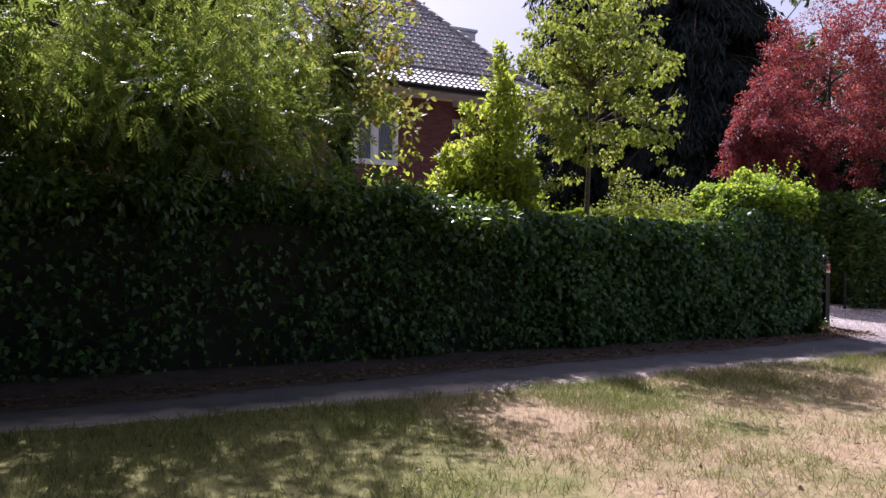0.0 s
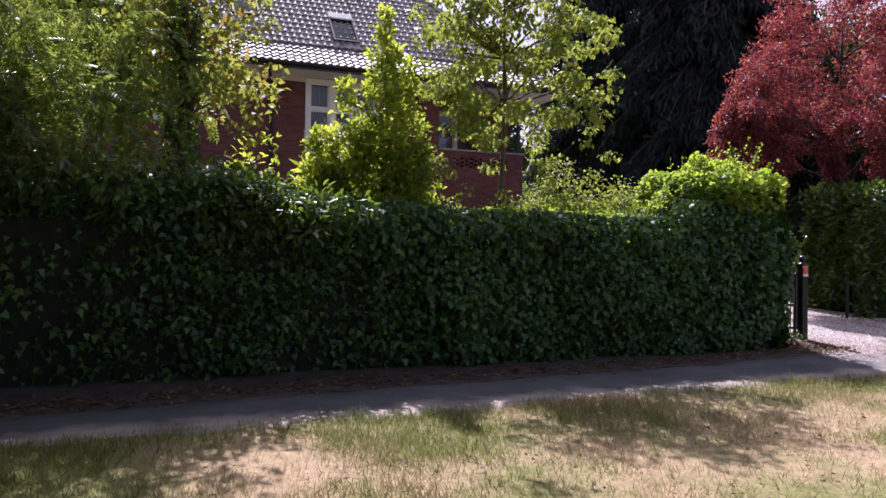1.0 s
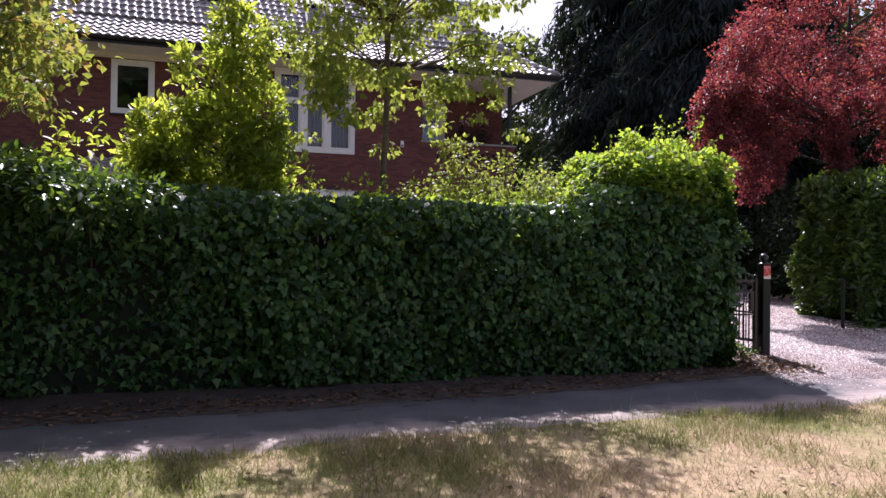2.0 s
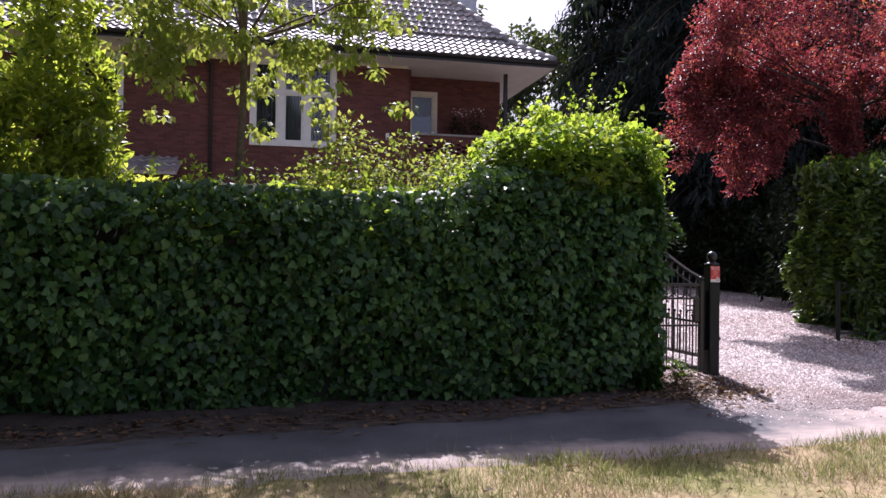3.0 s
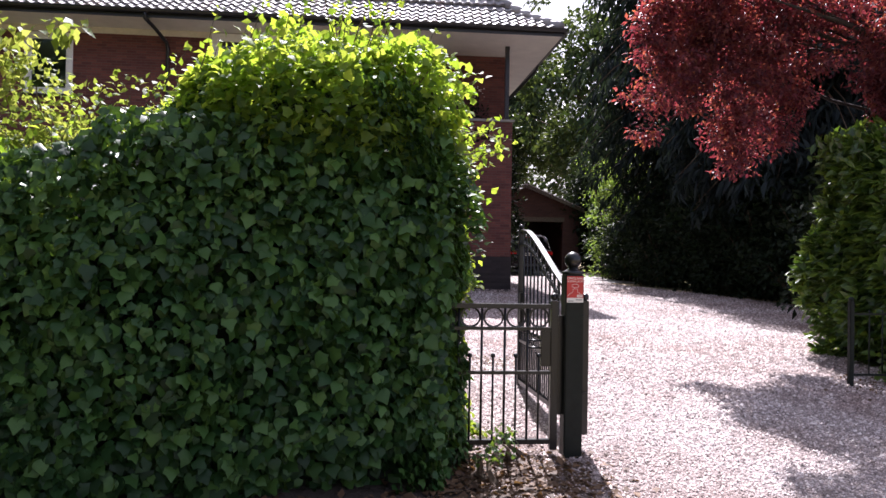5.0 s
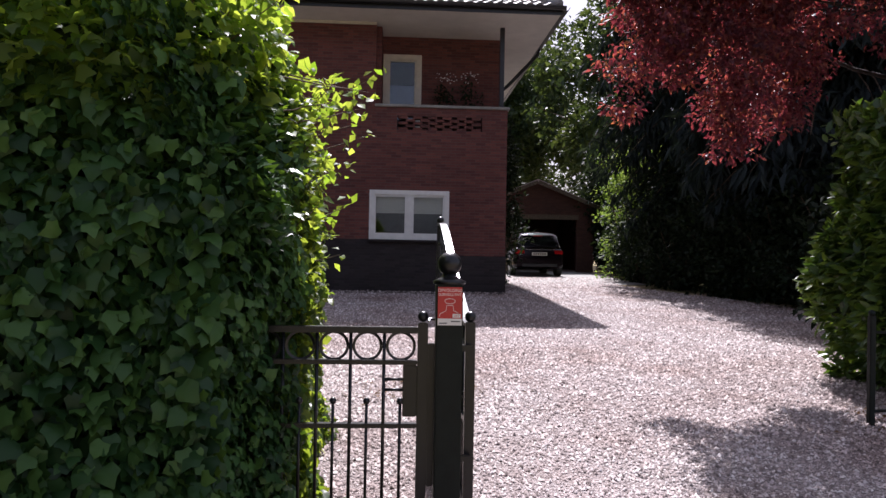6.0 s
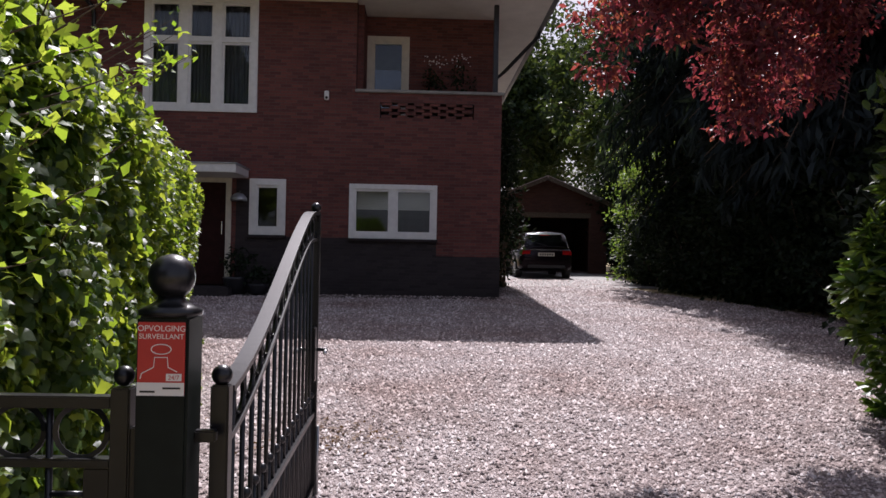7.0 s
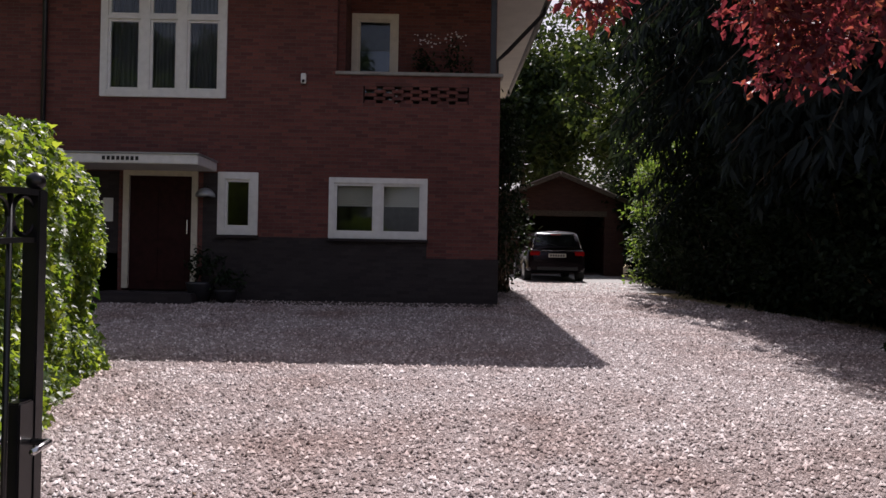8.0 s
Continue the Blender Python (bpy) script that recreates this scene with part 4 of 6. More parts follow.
def bush(label, x, y, rx, ry, h, n, mat=M_WOODS, leaf="diamond", size=0.13, dens=420, cr=0.4, name="shrub", group=""):
    z = float(gz(y))
    o = (x, y, z)
    th = thing(name, label, "shrub", o, group)
    bm = bmesh.new()
    C, R = dome((0, 0, h * 0.5), (rx, ry, h * 0.5), n, cr, 0.1, -1.1)
    C[:, 2] = np.maximum(C[:, 2], 0.15)
    for k in range(0, len(C), 3):
        tube(bm, wander((rng.normal(0, 0.1), rng.normal(0, 0.1), -0.02), C[k], 5, 0.03), np.linspace(0.03, 0.006, 5), 4)
    tagged(part("twig_mass", bm, M_TWIG, th), kind="stuff")
    P, O = clumps(C, R, dens, 0.9, 0.4)
    P[:, 2] = np.abs(P[:, 2]) + 0.01
    m = len(P)
    put("leaves", leaf_mesh("leaves", leaf, P, O * 0.6 + rnd(m, 0.5), O * 0.4 + rnd(m, 0.4) + np.array((0, 0, 0.8)), rng.uniform(size * 0.7, size * 1.2, m)), mat, th)


reseed(114)
bush("dark leafy undergrowth along the drive edge", 18.9, 15.2, 1.4, 1.7, 2.6, 80, M_SHADELEAF, size=0.16)
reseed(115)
bush("dark leafy undergrowth along the drive edge", 20.4, 18.8, 1.3, 2.3, 3.2, 110, M_SHADELEAF, size=0.16)
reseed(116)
bush("dense shrub under the conifers beside the drive", 19.8, 23.0, 1.3, 1.7, 3.4, 90, M_SHADELEAF, size=0.16)
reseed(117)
bush("dark leafy undergrowth along the drive edge", 20.0, 20.9, 1.1, 1.5, 3.2, 90, M_SHADELEAF, size=0.16)
reseed(118)
bush("sunlit yellow-green shrub beside the garage drive", 19.7, 30.6, 1.1, 1.2, 4.6, 80, M_WOODS, size=0.13)
# two screens added to stop light showing through under the conifers
reseed(119)
bush("added tall dark screen blocking light behind the conifers", 26.5, 32.0, 5.2, 1.0, 6.5, 260, M_SHADELEAF, size=0.3, dens=160, cr=0.8)
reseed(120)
bush("added tall dark screen blocking light behind the conifers", 25.0, 20.0, 1.4, 3.0, 4.5, 160, M_SHADELEAF, size=0.26, dens=180, cr=0.6)
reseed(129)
bush("dense shade-dark shrub behind the plum tree", 23.2, 17.0, 1.8, 2.0, 5.6, 130, M_SHADELEAF, size=0.22, dens=220, cr=0.6)
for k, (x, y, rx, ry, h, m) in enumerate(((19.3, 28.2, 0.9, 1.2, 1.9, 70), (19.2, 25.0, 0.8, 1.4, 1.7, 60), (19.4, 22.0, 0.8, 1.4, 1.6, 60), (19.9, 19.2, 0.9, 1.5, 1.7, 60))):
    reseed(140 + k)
    bush("low dense dark undergrowth along the drive edge", x, y, rx, ry, h, m, M_SHADELEAF, size=0.13, dens=520)
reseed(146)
bush("dense shade-dark shrub beside the garage", 20.6, 37.0, 1.1, 1.4, 4.8, 90, M_SHADELEAF, size=0.24, dens=240, cr=0.6)
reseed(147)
bush("dense shade-dark shrub beside the garage", 20.2, 32.6, 0.9, 1.2, 2.8, 80, M_SHADELEAF, size=0.18, dens=320, cr=0.45)
# a further added screen that blocks light behind the drive shrubs
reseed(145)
bush("added dark screen blocking light behind the drive shrubs", 22.0, 24.0, 0.9, 6.0, 4.4, 260, M_SHADELEAF, size=0.26, dens=180, cr=0.6)
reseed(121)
bush("dense shrub beside the garage drive", 19.6, 26.0, 1.2, 1.6, 3.2, 90, M_SHADELEAF, size=0.16)
reseed(122)
bush("sunlit leafy shrub beside the garage", 21.2, 33.5, 1.6, 2.0, 4.6, 80, size=0.18)
reseed(123)
bush("climbing shrub against the brick side wall of the house", 14.6, 26.2, 0.3, 1.7, 4.2, 70, M_SHADELEAF, "oval", 0.14)


def backwood(label, x, y, h, r, size=0.44, dens=78):
    z = float(gz(y))
    tree("woodland_tree", label, (x, y, z), wander((x, y, z), (x, y, z + h * 0.8), 6, 0.1), 20, dome((x, y, z + h * 0.55), (r, r * 0.8, h * 0.45), 90, r * 0.3), "diamond", M_FARWOOD, size, 0.2, 0.22, dens, 0.8, 0.6, shell=0.4)


for x, y, h, r in ((13.5, 57, 16, 4.2), (17.2, 63, 18, 4.8), (22.5, 62, 18, 4.8), (18.6, 58, 15, 4.2), (25.0, 49, 15, 4.2), (29.5, 38, 14, 4.2), (34, 30, 14, 4.5), (29.0, 17.5, 9, 3.4), (9, 48, 13, 4), (-9, 26, 13, 4.5), (-6, 17, 9, 3.2), (-13, 14, 11, 4.2)):
    reseed(int(900 + 10 * abs(x) + abs(y)))
    backwood("leafy green deciduous tree standing beyond the house", x, y, h, r)
# trees out of view, added to block skylight from the lane side
for x, y, h, r in ((-7.5, -5, 13, 5.0), (-13, 1, 13, 5.0), (-9, 8.5, 11, 3.6), (-1.5, -10, 14, 5.0), (-10, -13, 14, 5.0), (4.5, -14, 15, 5.2), (-5, -15, 15, 5.0), (-12.5, -6, 15, 5.0)):
    reseed(int(900 + 10 * abs(x) + abs(y)))
    backwood("added unseen tree beside the lane blocking skylight", x, y, h, r, 0.62, 84)


reseed(124)
bush("yellow-green leafy shrub growing up behind the hedge", 8.75, 9.9, 1.1, 0.35, 2.45, 110, M_YOUNG, "broad", 0.06, 1500, 0.26)
reseed(125)
bush("yellow-green leafy shrub growing up behind the hedge", 6.5, 9.95, 0.6, 0.35, 2.0, 34, M_LAUREL, "broad", 0.11, 520, 0.3)
reseed(126)
bush("low bright shrub growing behind the hedge", 4.1, 9.9, 0.6, 0.35, 2.35, 34, M_LAUREL, "oval", 0.11, 520, 0.3)
reseed(127)
bush("shaded leafy shrub under the drooping tree", 1.0, 9.75, 2.2, 0.6, 3.3, 130, M_LAURELSHADE, "broad", 0.12, 420, 0.35)
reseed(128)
bush("shaded leafy shrub under the drooping tree", -3.0, 9.75, 2.0, 0.6, 3.3, 130, M_LAURELSHADE, "broad", 0.12, 420, 0.35)


def overgrowth():
    """Soft mounds of laurel that lean out over the shaded stretch of the hedge."""
    o = (1.2, 8.7, float(gz(8.7)))
    th = thing("laurel_shrub", "dark laurel growth spilling over the shaded hedge top", "shrub", o)
    x = rng.uniform(-3.2, 5.2, 44)
    x[:8] = rng.uniform(3.5, 4.6, 8)
    C = np.stack([x, hedge_front(x) + rng.uniform(-0.04, 0.5, 44), rng.uniform(1.85, 2.32, 44)], 1)
    R = rng.uniform(0.2, 0.38, 44)
    bm = bmesh.new()
    for c in C[::2]:
        tube(bm, wander((c[0] + rng.normal(0, 0.2), 8.75, float(gz(8.75)) - 0.02), c, 6, 0.03), np.linspace(0.02, 0.005, 6), 4)
    inv = Matrix.Translation([-v for v in o])
    bm.transform(inv)
    tagged(part("twig_mass", bm, M_TWIG, th), kind="stuff")
    P, O = clumps(C, R, 1500, 0.8, 0.5)
    m = len(P)
    me = leaf_mesh("leaves", "oval", P, O * 0.6 + rnd(m, 0.45) + np.array((0, -0.2, -0.2)), O * 0.5 + rnd(m, 0.4) + np.array((0, -0.2, 0.7)), rng.uniform(0.07, 0.13, m))
    me.transform(inv)
    put("leaves", me, M_LAURELSHADE, th)


reseed(130)
overgrowth()

# ================= house =================
HB = 0.7
WX0, WX1, WY0, WY1 = -1.5, 14.22, 22.45, 32.0
house = thing("house", "two-storey red brick villa with glazed pantile hipped roof", "house", (6.4, 27.2, HB))
HINV = Matrix.Translation((-6.4, -27.2, -HB))


def hpart(name, bm, mat, parent=None, label="", smooth=False):
    """A part of the house, given in world places; parent is the house or one of its parts."""
    bm.transform(HINV)
    return part(name, bm, mat, parent or house, label, smooth)


def pierced(bm, x0, x1, z0, z1, y0, y1, holes):
    """A wall along x with rectangular openings through it."""
    X = sorted({x0, x1, *[min(max(v, x0), x1) for h in holes for v in h[:2]]})
    Z = sorted({z0, z1, *[min(max(v, z0), z1) for h in holes for v in h[2:]]})
    for a, b in zip(X, X[1:]):
        for lo, hi in zip(Z, Z[1:]):
            mx, mz = (a + b) / 2, (lo + hi) / 2
            if not any(h[0] < mx < h[1] and h[2] < mz < h[3] for h in holes):
                box(bm, a, y0, lo, b, y1, hi)
    bmesh.ops.remove_doubles(bm, verts=bm.verts[:], dist=0.0005)
    return bm


W_UP = (7.07, 9.32, 4.43, 6.74)
W_UPL = (2.92, 3.98, 5.18, 6.6)
W_GR = (11.19, 12.95, 1.97, 3.06)
W_SM = (9.21, 9.93, 2.0, 3.12)
DOOR = (7.53, 8.86, HB, 3.15)
LATT = (11.77, 13.66, 4.40, 4.71)
hpart("front_wall", pierced(bmesh.new(), WX0, 11.28, HB, 6.76, WY0, WY0 + 0.3, [W_UP, W_UPL, W_SM, DOOR, (11.19, 11.28, W_GR[2], W_GR[3])]), M_BRICK)
hpart("corner_wall", pierced(bmesh.new(), 11.28, WX1, HB, 4.9, WY0, WY0 + 0.22, [(11.28, 12.95, 1.97, 3.06), LATT]), M_BRICK)
bm = bmesh.new()
box(bm, WX1 - 0.3, WY0 + 0.22, HB, WX1, WY1, 4.9)
box(bm, WX1 - 0.3, 23.5, 4.9, WX1, WY1, 6.76)
hpart("side_wall", bm, M_BRICK)
bm = bmesh.new()
box(bm, WX0, WY0 + 0.3, HB, WX0 + 0.3, WY1, 6.76)
box(bm, WX0 + 0.3, WY1 - 0.3, HB, WX1 - 0.3, WY1, 6.76)
hpart("rear_wall", bm, M_BRICK)
bm = bmesh.new()
box(bm, 11.28, WY0 + 0.3, 3.9, 11.4, 23.5, 6.76)
pierced(bm, 11.4, WX1 - 0.3, 3.9, 6.76, 23.5, 23.62, [(11.42, 12.32, 4.0, 6.34)])
hpart("balcony_wall", bm, M_BRICK)
hpart("balcony_floor", boxm(11.4, WY0 + 0.22, 3.85, WX1 - 0.3, 23.5, 4.0), M_CONCRETE)
# wall and floor added to close the dim rooms
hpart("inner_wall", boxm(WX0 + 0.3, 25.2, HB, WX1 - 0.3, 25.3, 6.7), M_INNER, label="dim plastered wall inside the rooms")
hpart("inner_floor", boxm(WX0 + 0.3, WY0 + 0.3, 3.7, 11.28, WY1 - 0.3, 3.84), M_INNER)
# plinth of black brick
for a in ((9.93, 12.95, 1.97), (12.95, WX1 + 0.012, 1.64), (8.95, 9.21, 3.1), (9.21, 9.93, 2.0), (WX0, 7.45, 1.64), (6.9, 7.45, 3.1)):
    hpart("plinth", boxm(a[0], WY0 - 0.014, HB, a[1], WY0 - 0.002, a[2]), M_PLINTH, label="black brick base course")
hpart("plinth", boxm(WX1 + 0.002, WY0 - 0.002, HB, WX1 + 0.014, WY1, 1.64), M_PLINTH, label="black brick base course")
# the honeycomb brickwork of the balcony parapet
BRK = bmesh.new()
box(BRK, -0.105, 0, -0.028, 0.105, 0.2, 0.028, 0.004)
me_brk = bpy.data.meshes.new("brick")
BRK.to_mesh(me_brk)
BRK.free()
me_brk.materials.append(M_BRICK)
corner = bpy.data.objects["corner_wall"]
for r in range(5):
    zc = LATT[2] + 0.031 + r * 0.062
    for c in range(6):
        xc = LATT[0] + 0.13 + c * 0.325 + (0.16 if r % 2 else 0)
        if xc + 0.1 < LATT[1]:
            o = new("brick", me_brk)
            o.parent = corner
            o.location = (xc - 6.4, WY0 + 0.006 - 27.2, zc - HB)
hpart("coping", boxm(11.27, WY0 - 0.05, 4.9, WX1 + 0.05, WY0 + 0.27, 4.96, 0.01), M_CONCRETE, label="grey concrete parapet coping")
hpart("balcony_post", boxm(14.04, WY0 + 0.05, 4.96, 14.14, WY0 + 0.15, 6.76, 0.006), M_GUTTER, label="slim black balcony post")


# ---- windows ----
def window(hole, cols, transom=None, fw=0.09, y=WY0, mat=M_WHITE, proud=0.03, blind=0.0, name="window", curtain=False, sill=True, bar=0.07, glass=None, split=None):
    x0, x1, z0, z1 = hole
    bm = bmesh.new()
    ya, yb = y - proud, y + 0.08
    box(bm, x0, ya, z0, x0 + fw, yb, z1, 0.006)
    box(bm, x1 - fw, ya, z0, x1, yb, z1, 0.006)
    box(bm, x0 + fw, ya, z1 - fw, x1 - fw, yb, z1, 0.006)
    box(bm, x0 + fw, ya, z0, x1 - fw, yb, z0 + fw, 0.006)
    w = hpart(name, bm, mat)
    xs = [x0 + fw + (x1 - x0 - 2 * fw) * k / cols for k in range(cols + 1)]
    for k in range(1, cols):
        hpart("mullion", boxm(xs[k] - bar / 2 - 0.02, ya + 0.004, z0 + fw, xs[k] + bar / 2 + 0.02, yb - 0.004, z1 - fw, 0.005), mat, w)
    zs = [z0 + fw, z1 - fw] if transom is None else [z0 + fw, transom, z1 - fw]
    for k in range(cols):
        a = xs[k] + (bar / 2 + 0.02 if k else 0)
        b = xs[k + 1] - (bar / 2 + 0.02 if k < cols - 1 else 0)
        if transom is not None:
            hpart("transom", boxm(a, ya + 0.006, transom - 0.035, b, yb - 0.006, transom + 0.035, 0.005), mat, w)
        for j in range(len(zs) - 1):
            lo, hi = zs[j] + (0.035 if j else 0), zs[j + 1] - (0.035 if j < len(zs) - 2 else 0)
            f = bmesh.new()
            s = 0.045
            box(f, a, y, lo, a + s, y + 0.05, hi)
            box(f, b - s, y, lo, b, y + 0.05, hi)
            box(f, a + s, y, lo, b - s, y + 0.05, lo + s)
            box(f, a + s, y, hi - s, b - s, y + 0.05, hi)
            hpart("casement", f, mat, w)
            # plain glass above the split; the mirrored-sky tint stays below
            if split:
                g = hpart("pane", boxm(a + s, y + 0.02, split + 0.004, b - s, y + 0.026, hi - s), M_GLASS, w)
                g.visible_shadow = False
            g = hpart("pane", boxm(a + s, y + 0.02, lo + s, b - s, y + 0.026, split or hi - s), glass or M_GLASS, w)
            g.visible_shadow = False
        if blind:
            bz = z1 - fw - (z1 - z0 - 2 * fw) * blind
            f = bmesh.new()
            zz = z1 - fw
            while zz > bz:
                box(f, a + 0.05, y + 0.1, zz - 0.03, b - 0.05, y + 0.104, zz)
                zz -= 0.034
            hpart("blind", f, M_BLIND, w, "cream slatted blind")
        if curtain:
            f = bmesh.new()
            vs = []
            for i in range(25):
                xx = a + (b - a) * i / 24
                yy = y + 0.2 + 0.025 * math.sin(i * 1.9)
                vs.append((f.verts.new((xx, yy, z0 + 0.05)), f.verts.new((xx, yy, z1 - 0.05))))
            for p, q in zip(vs, vs[1:]):
                f.faces.new((p[0], q[0], q[1], p[1]))
            hpart("curtain", f, M_CURTAIN, w, "dim grey curtain")
    if sill:
        hpart("sill", boxm(x0 - 0.02, y - 0.09, z0 - 0.05, x1 + 0.02, y - 0.004, z0 - 0.002, 0.006), M_PLINTH, w, "dark sloping sill")
    return w


window(W_UP, 3, 5.86, 0.13, proud=0.04, curtain=True, sill=False, bar=0.13)
window(W_UPL, 1, None, 0.11, blind=0.0, sill=True, glass=M_GLASS_SKY)
window(W_GR, 2, None, 0.1, blind=0.45)
window(W_SM, 1, None, 0.13)
wd = window((11.42, 12.32, 4.0, 6.34), 1, None, 0.12, y=23.5, mat=M_CREAM, name="balcony_door", sill=False, glass=M_GLASS_SKY, split=5.62)
bm = bmesh.new()
tube(bm, [(12.2, 23.46, 5.05), (12.2, 23.42, 5.05), (12.1, 23.42, 5.05)], 0.009, 8)
box(bm, 12.18, 23.455, 4.95, 12.22, 23.47, 5.16, 0.004)
hpart("door_handle", bm, M_CHROME, wd, "chrome lever handle")

# ---- front door, canopy ----
bm = bmesh.new()
for a in ((7.53, 7.64), (8.75, 8.86)):
    box(bm, a[0], WY0 - 0.03, 1.02, a[1], WY0 + 0.1, 3.15, 0.006)
box(bm, 7.64, WY0 - 0.03, 3.03, 8.75, WY0 + 0.1, 3.15, 0.006)
dr = hpart("front_door_frame", bm, M_CREAM, label="cream painted door frame")
dl = hpart("door_leaf", boxm(7.64, WY0 + 0.03, 1.0, 8.75, WY0 + 0.08, 3.03), M_DOOR, dr, "dark red-brown panelled front door")
for zc in ((1.15, 1.75), (1.9, 2.85)):
    for xc in ((7.75, 8.15), (8.24, 8.64)):
        hpart("panel", boxm(xc[0], WY0 + 0.015, zc[0], xc[1], WY0 + 0.027, zc[1], 0.005), M_DOOR, dr)
bm = bmesh.new()
tube(bm, [(8.68, WY0 + 0.03, 2.0), (8.68, WY0 - 0.03, 2.0), (8.68, WY0 - 0.03, 2.25), (8.68, WY0 + 0.03, 2.25)], 0.012, 8)
hpart("door_pull", bm, M_CHROME, dr)
hpart("door_step", boxm(7.3, 21.6, 0.72, 9.05, WY0 - 0.016, 0.98, 0.02), M_PLINTH, label="dark brick entrance step")
cn = hpart("canopy", boxm(6.5, 21.36, 3.12, 9.19, WY0 - 0.016, 3.28, 0.012), M_WHITE, label="flat white entrance canopy")
bm = bmesh.new()
for k in range(8):
    xx = 7.62 + k * 0.078
    box(bm, xx, 21.352, 3.17, xx + 0.05, 21.358, 3.235)
hpart("name_bars", bm, M_GUTTER, cn, "row of small dark bars")
hpart("canopy_flashing", boxm(6.48, 21.34, 3.282, 9.21, WY0 - 0.018, 3.305), M_ZINC, cn)

# ---- wall fittings ----
lamp = hpart("sensor_box", boxm(10.66, WY0 - 0.08, 4.72, 10.75, WY0 - 0.002, 4.9, 0.012), M_WHITE, label="small white wall sensor")
hpart("sensor_lens", ball(bmesh.new(), (10.705, WY0 - 0.08, 4.76), 0.028), M_GUTTER, lamp, smooth=True)
lamp = hpart("wall_lamp", lathe(bmesh.new(), (9.03, WY0 - 0.14, 2.66), [(0.02, 0.16), (0.09, 0.14), (0.16, 0.06), (0.17, 0.0), (0.15, 0.0), (0.02, 0.1)]), M_ZINC, label="pale half-round wall lamp beside the door", smooth=True)
hpart("lamp_arm", tube(bmesh.new(), [(9.03, WY0 - 0.01, 2.86), (9.03, WY0 - 0.14, 2.84)], 0.012, 8), M_GUTTER, lamp)
hpart("notice_plate", boxm(7.18, WY0 - 0.03, 2.2, 7.36, WY0 - 0.016, 2.62, 0.004), M_WHITE, label="small white plate beside the door")

# ---- roof ----
EX0, EX1, EY0, EY1, EZ = WX0 - 0.99, 15.21, 21.46, 32.99, 6.92
SLOPE = [(0.0, 0.0), (0.45, 0.29), (0.95, 0.66), (5.765, 0.66 + 4.815 * 1.09)]


def roof_z(d):
    return EZ + float(np.interp(d, [s[0] for s in SLOPE], [s[1] for s in SLOPE]))


bm = bmesh.new()
prev = None
for d in (0, 0.45, 0.95, 2, 3, 4, 5, 5.76):
    z = roof_z(d) - 0.035
    ring = [bm.verts.new(v) for v in ((EX0 + d, EY0 + d, z), (EX1 - d, EY0 + d, z), (EX1 - d, EY1 - d, z), (EX0 + d, EY1 - d, z))]
    if prev:
        for k in range(4):
            bm.faces.new((prev[k], prev[(k + 1) % 4], ring[(k + 1) % 4], ring[k]))
    prev = ring
bm.faces.new(prev)
roof = hpart("roof", bm, M_TILE, label="dark glazed pantile hipped roof with flared eaves")
for a in ((EX0 + 0.03, EY0 + 0.03, 6.76, EX1 - 0.03, WY0 - 0.002, 6.8), (WX1 + 0.002, WY0 - 0.002, 6.76, EX1 - 0.03, EY1 - 0.03, 6.8),
          (11.28, WY0 - 0.002, 6.762, WX1 + 0.002, 23.62, 6.8), (EX0 + 0.03, WY0 - 0.002, 6.762, WX0, EY1 - 0.03, 6.8)):
    hpart("soffit", boxm(*a), M_SOFFIT, label="white boarded roof soffit")
bm = bmesh.new()
box(bm, EX0, EY0, 6.75, EX1, EY0 + 0.028, 6.9)
box(bm, EX1 - 0.028, EY0 + 0.028, 6.75, EX1, EY1, 6.9)
hpart("fascia", bm, M_GUTTER, label="black fascia board")
bm = bmesh.new()
box(bm, WX0, WY0 - 0.03, 6.62, 7.06, WY0 - 0.002, 6.758)
box(bm, 9.33, WY0 - 0.03, 6.7, 11.28, WY0 - 0.002, 6.758)
hpart("frieze", bm, M_CREAM, label="cream board under the eaves")


def gutter(bm, a, b, out):
    """A half-round trough from a to b; out is the way it bulges."""
    rows = []
    for p in (a, b):
        row = []
        for r in (0.075, 0.066):
            row += [bm.verts.new(Vector(p) + Vector(out) * (0.075 - r * math.cos(t)) + Vector((0, 0, -r * math.sin(t)))) for t in np.linspace(0, math.pi, 9)]
        rows.append(row)
    A, B = rows
    for k in range(8):
        bm.faces.new((A[k], A[k + 1], B[k + 1], B[k]))
        bm.faces.new((A[9 + k], B[9 + k], B[10 + k], A[10 + k]))
    for i, j in ((0, 9), (8, 17)):
        bm.faces.new((A[i], B[i], B[j], A[j]))


bm = bmesh.new()
gutter(bm, (EX0 - 0.1, EY0 - 0.002, 6.9), (EX1 + 0.06, EY0 - 0.002, 6.9), (0, -1, 0))
gutter(bm, (EX1 + 0.002, EY0 - 0.06, 6.9), (EX1 + 0.002, EY1, 6.9), (1, 0, 0))
gut = hpart("gutter", bm, M_GUTTER, label="black half-round rain gutter")
for k in range(22):
    x = EX0 + 0.5 + k * 0.8
    if x < EX1:
        hpart("gutter_bracket", tube(bmesh.new(), [(x, EY0 - 0.075 - 0.081 * math.cos(t), 6.9 - 0.081 * math.sin(t)) for t in np.linspace(0, math.pi, 7)], 0.006, 4), M_GUTTER, gut)
bm = bmesh.new()
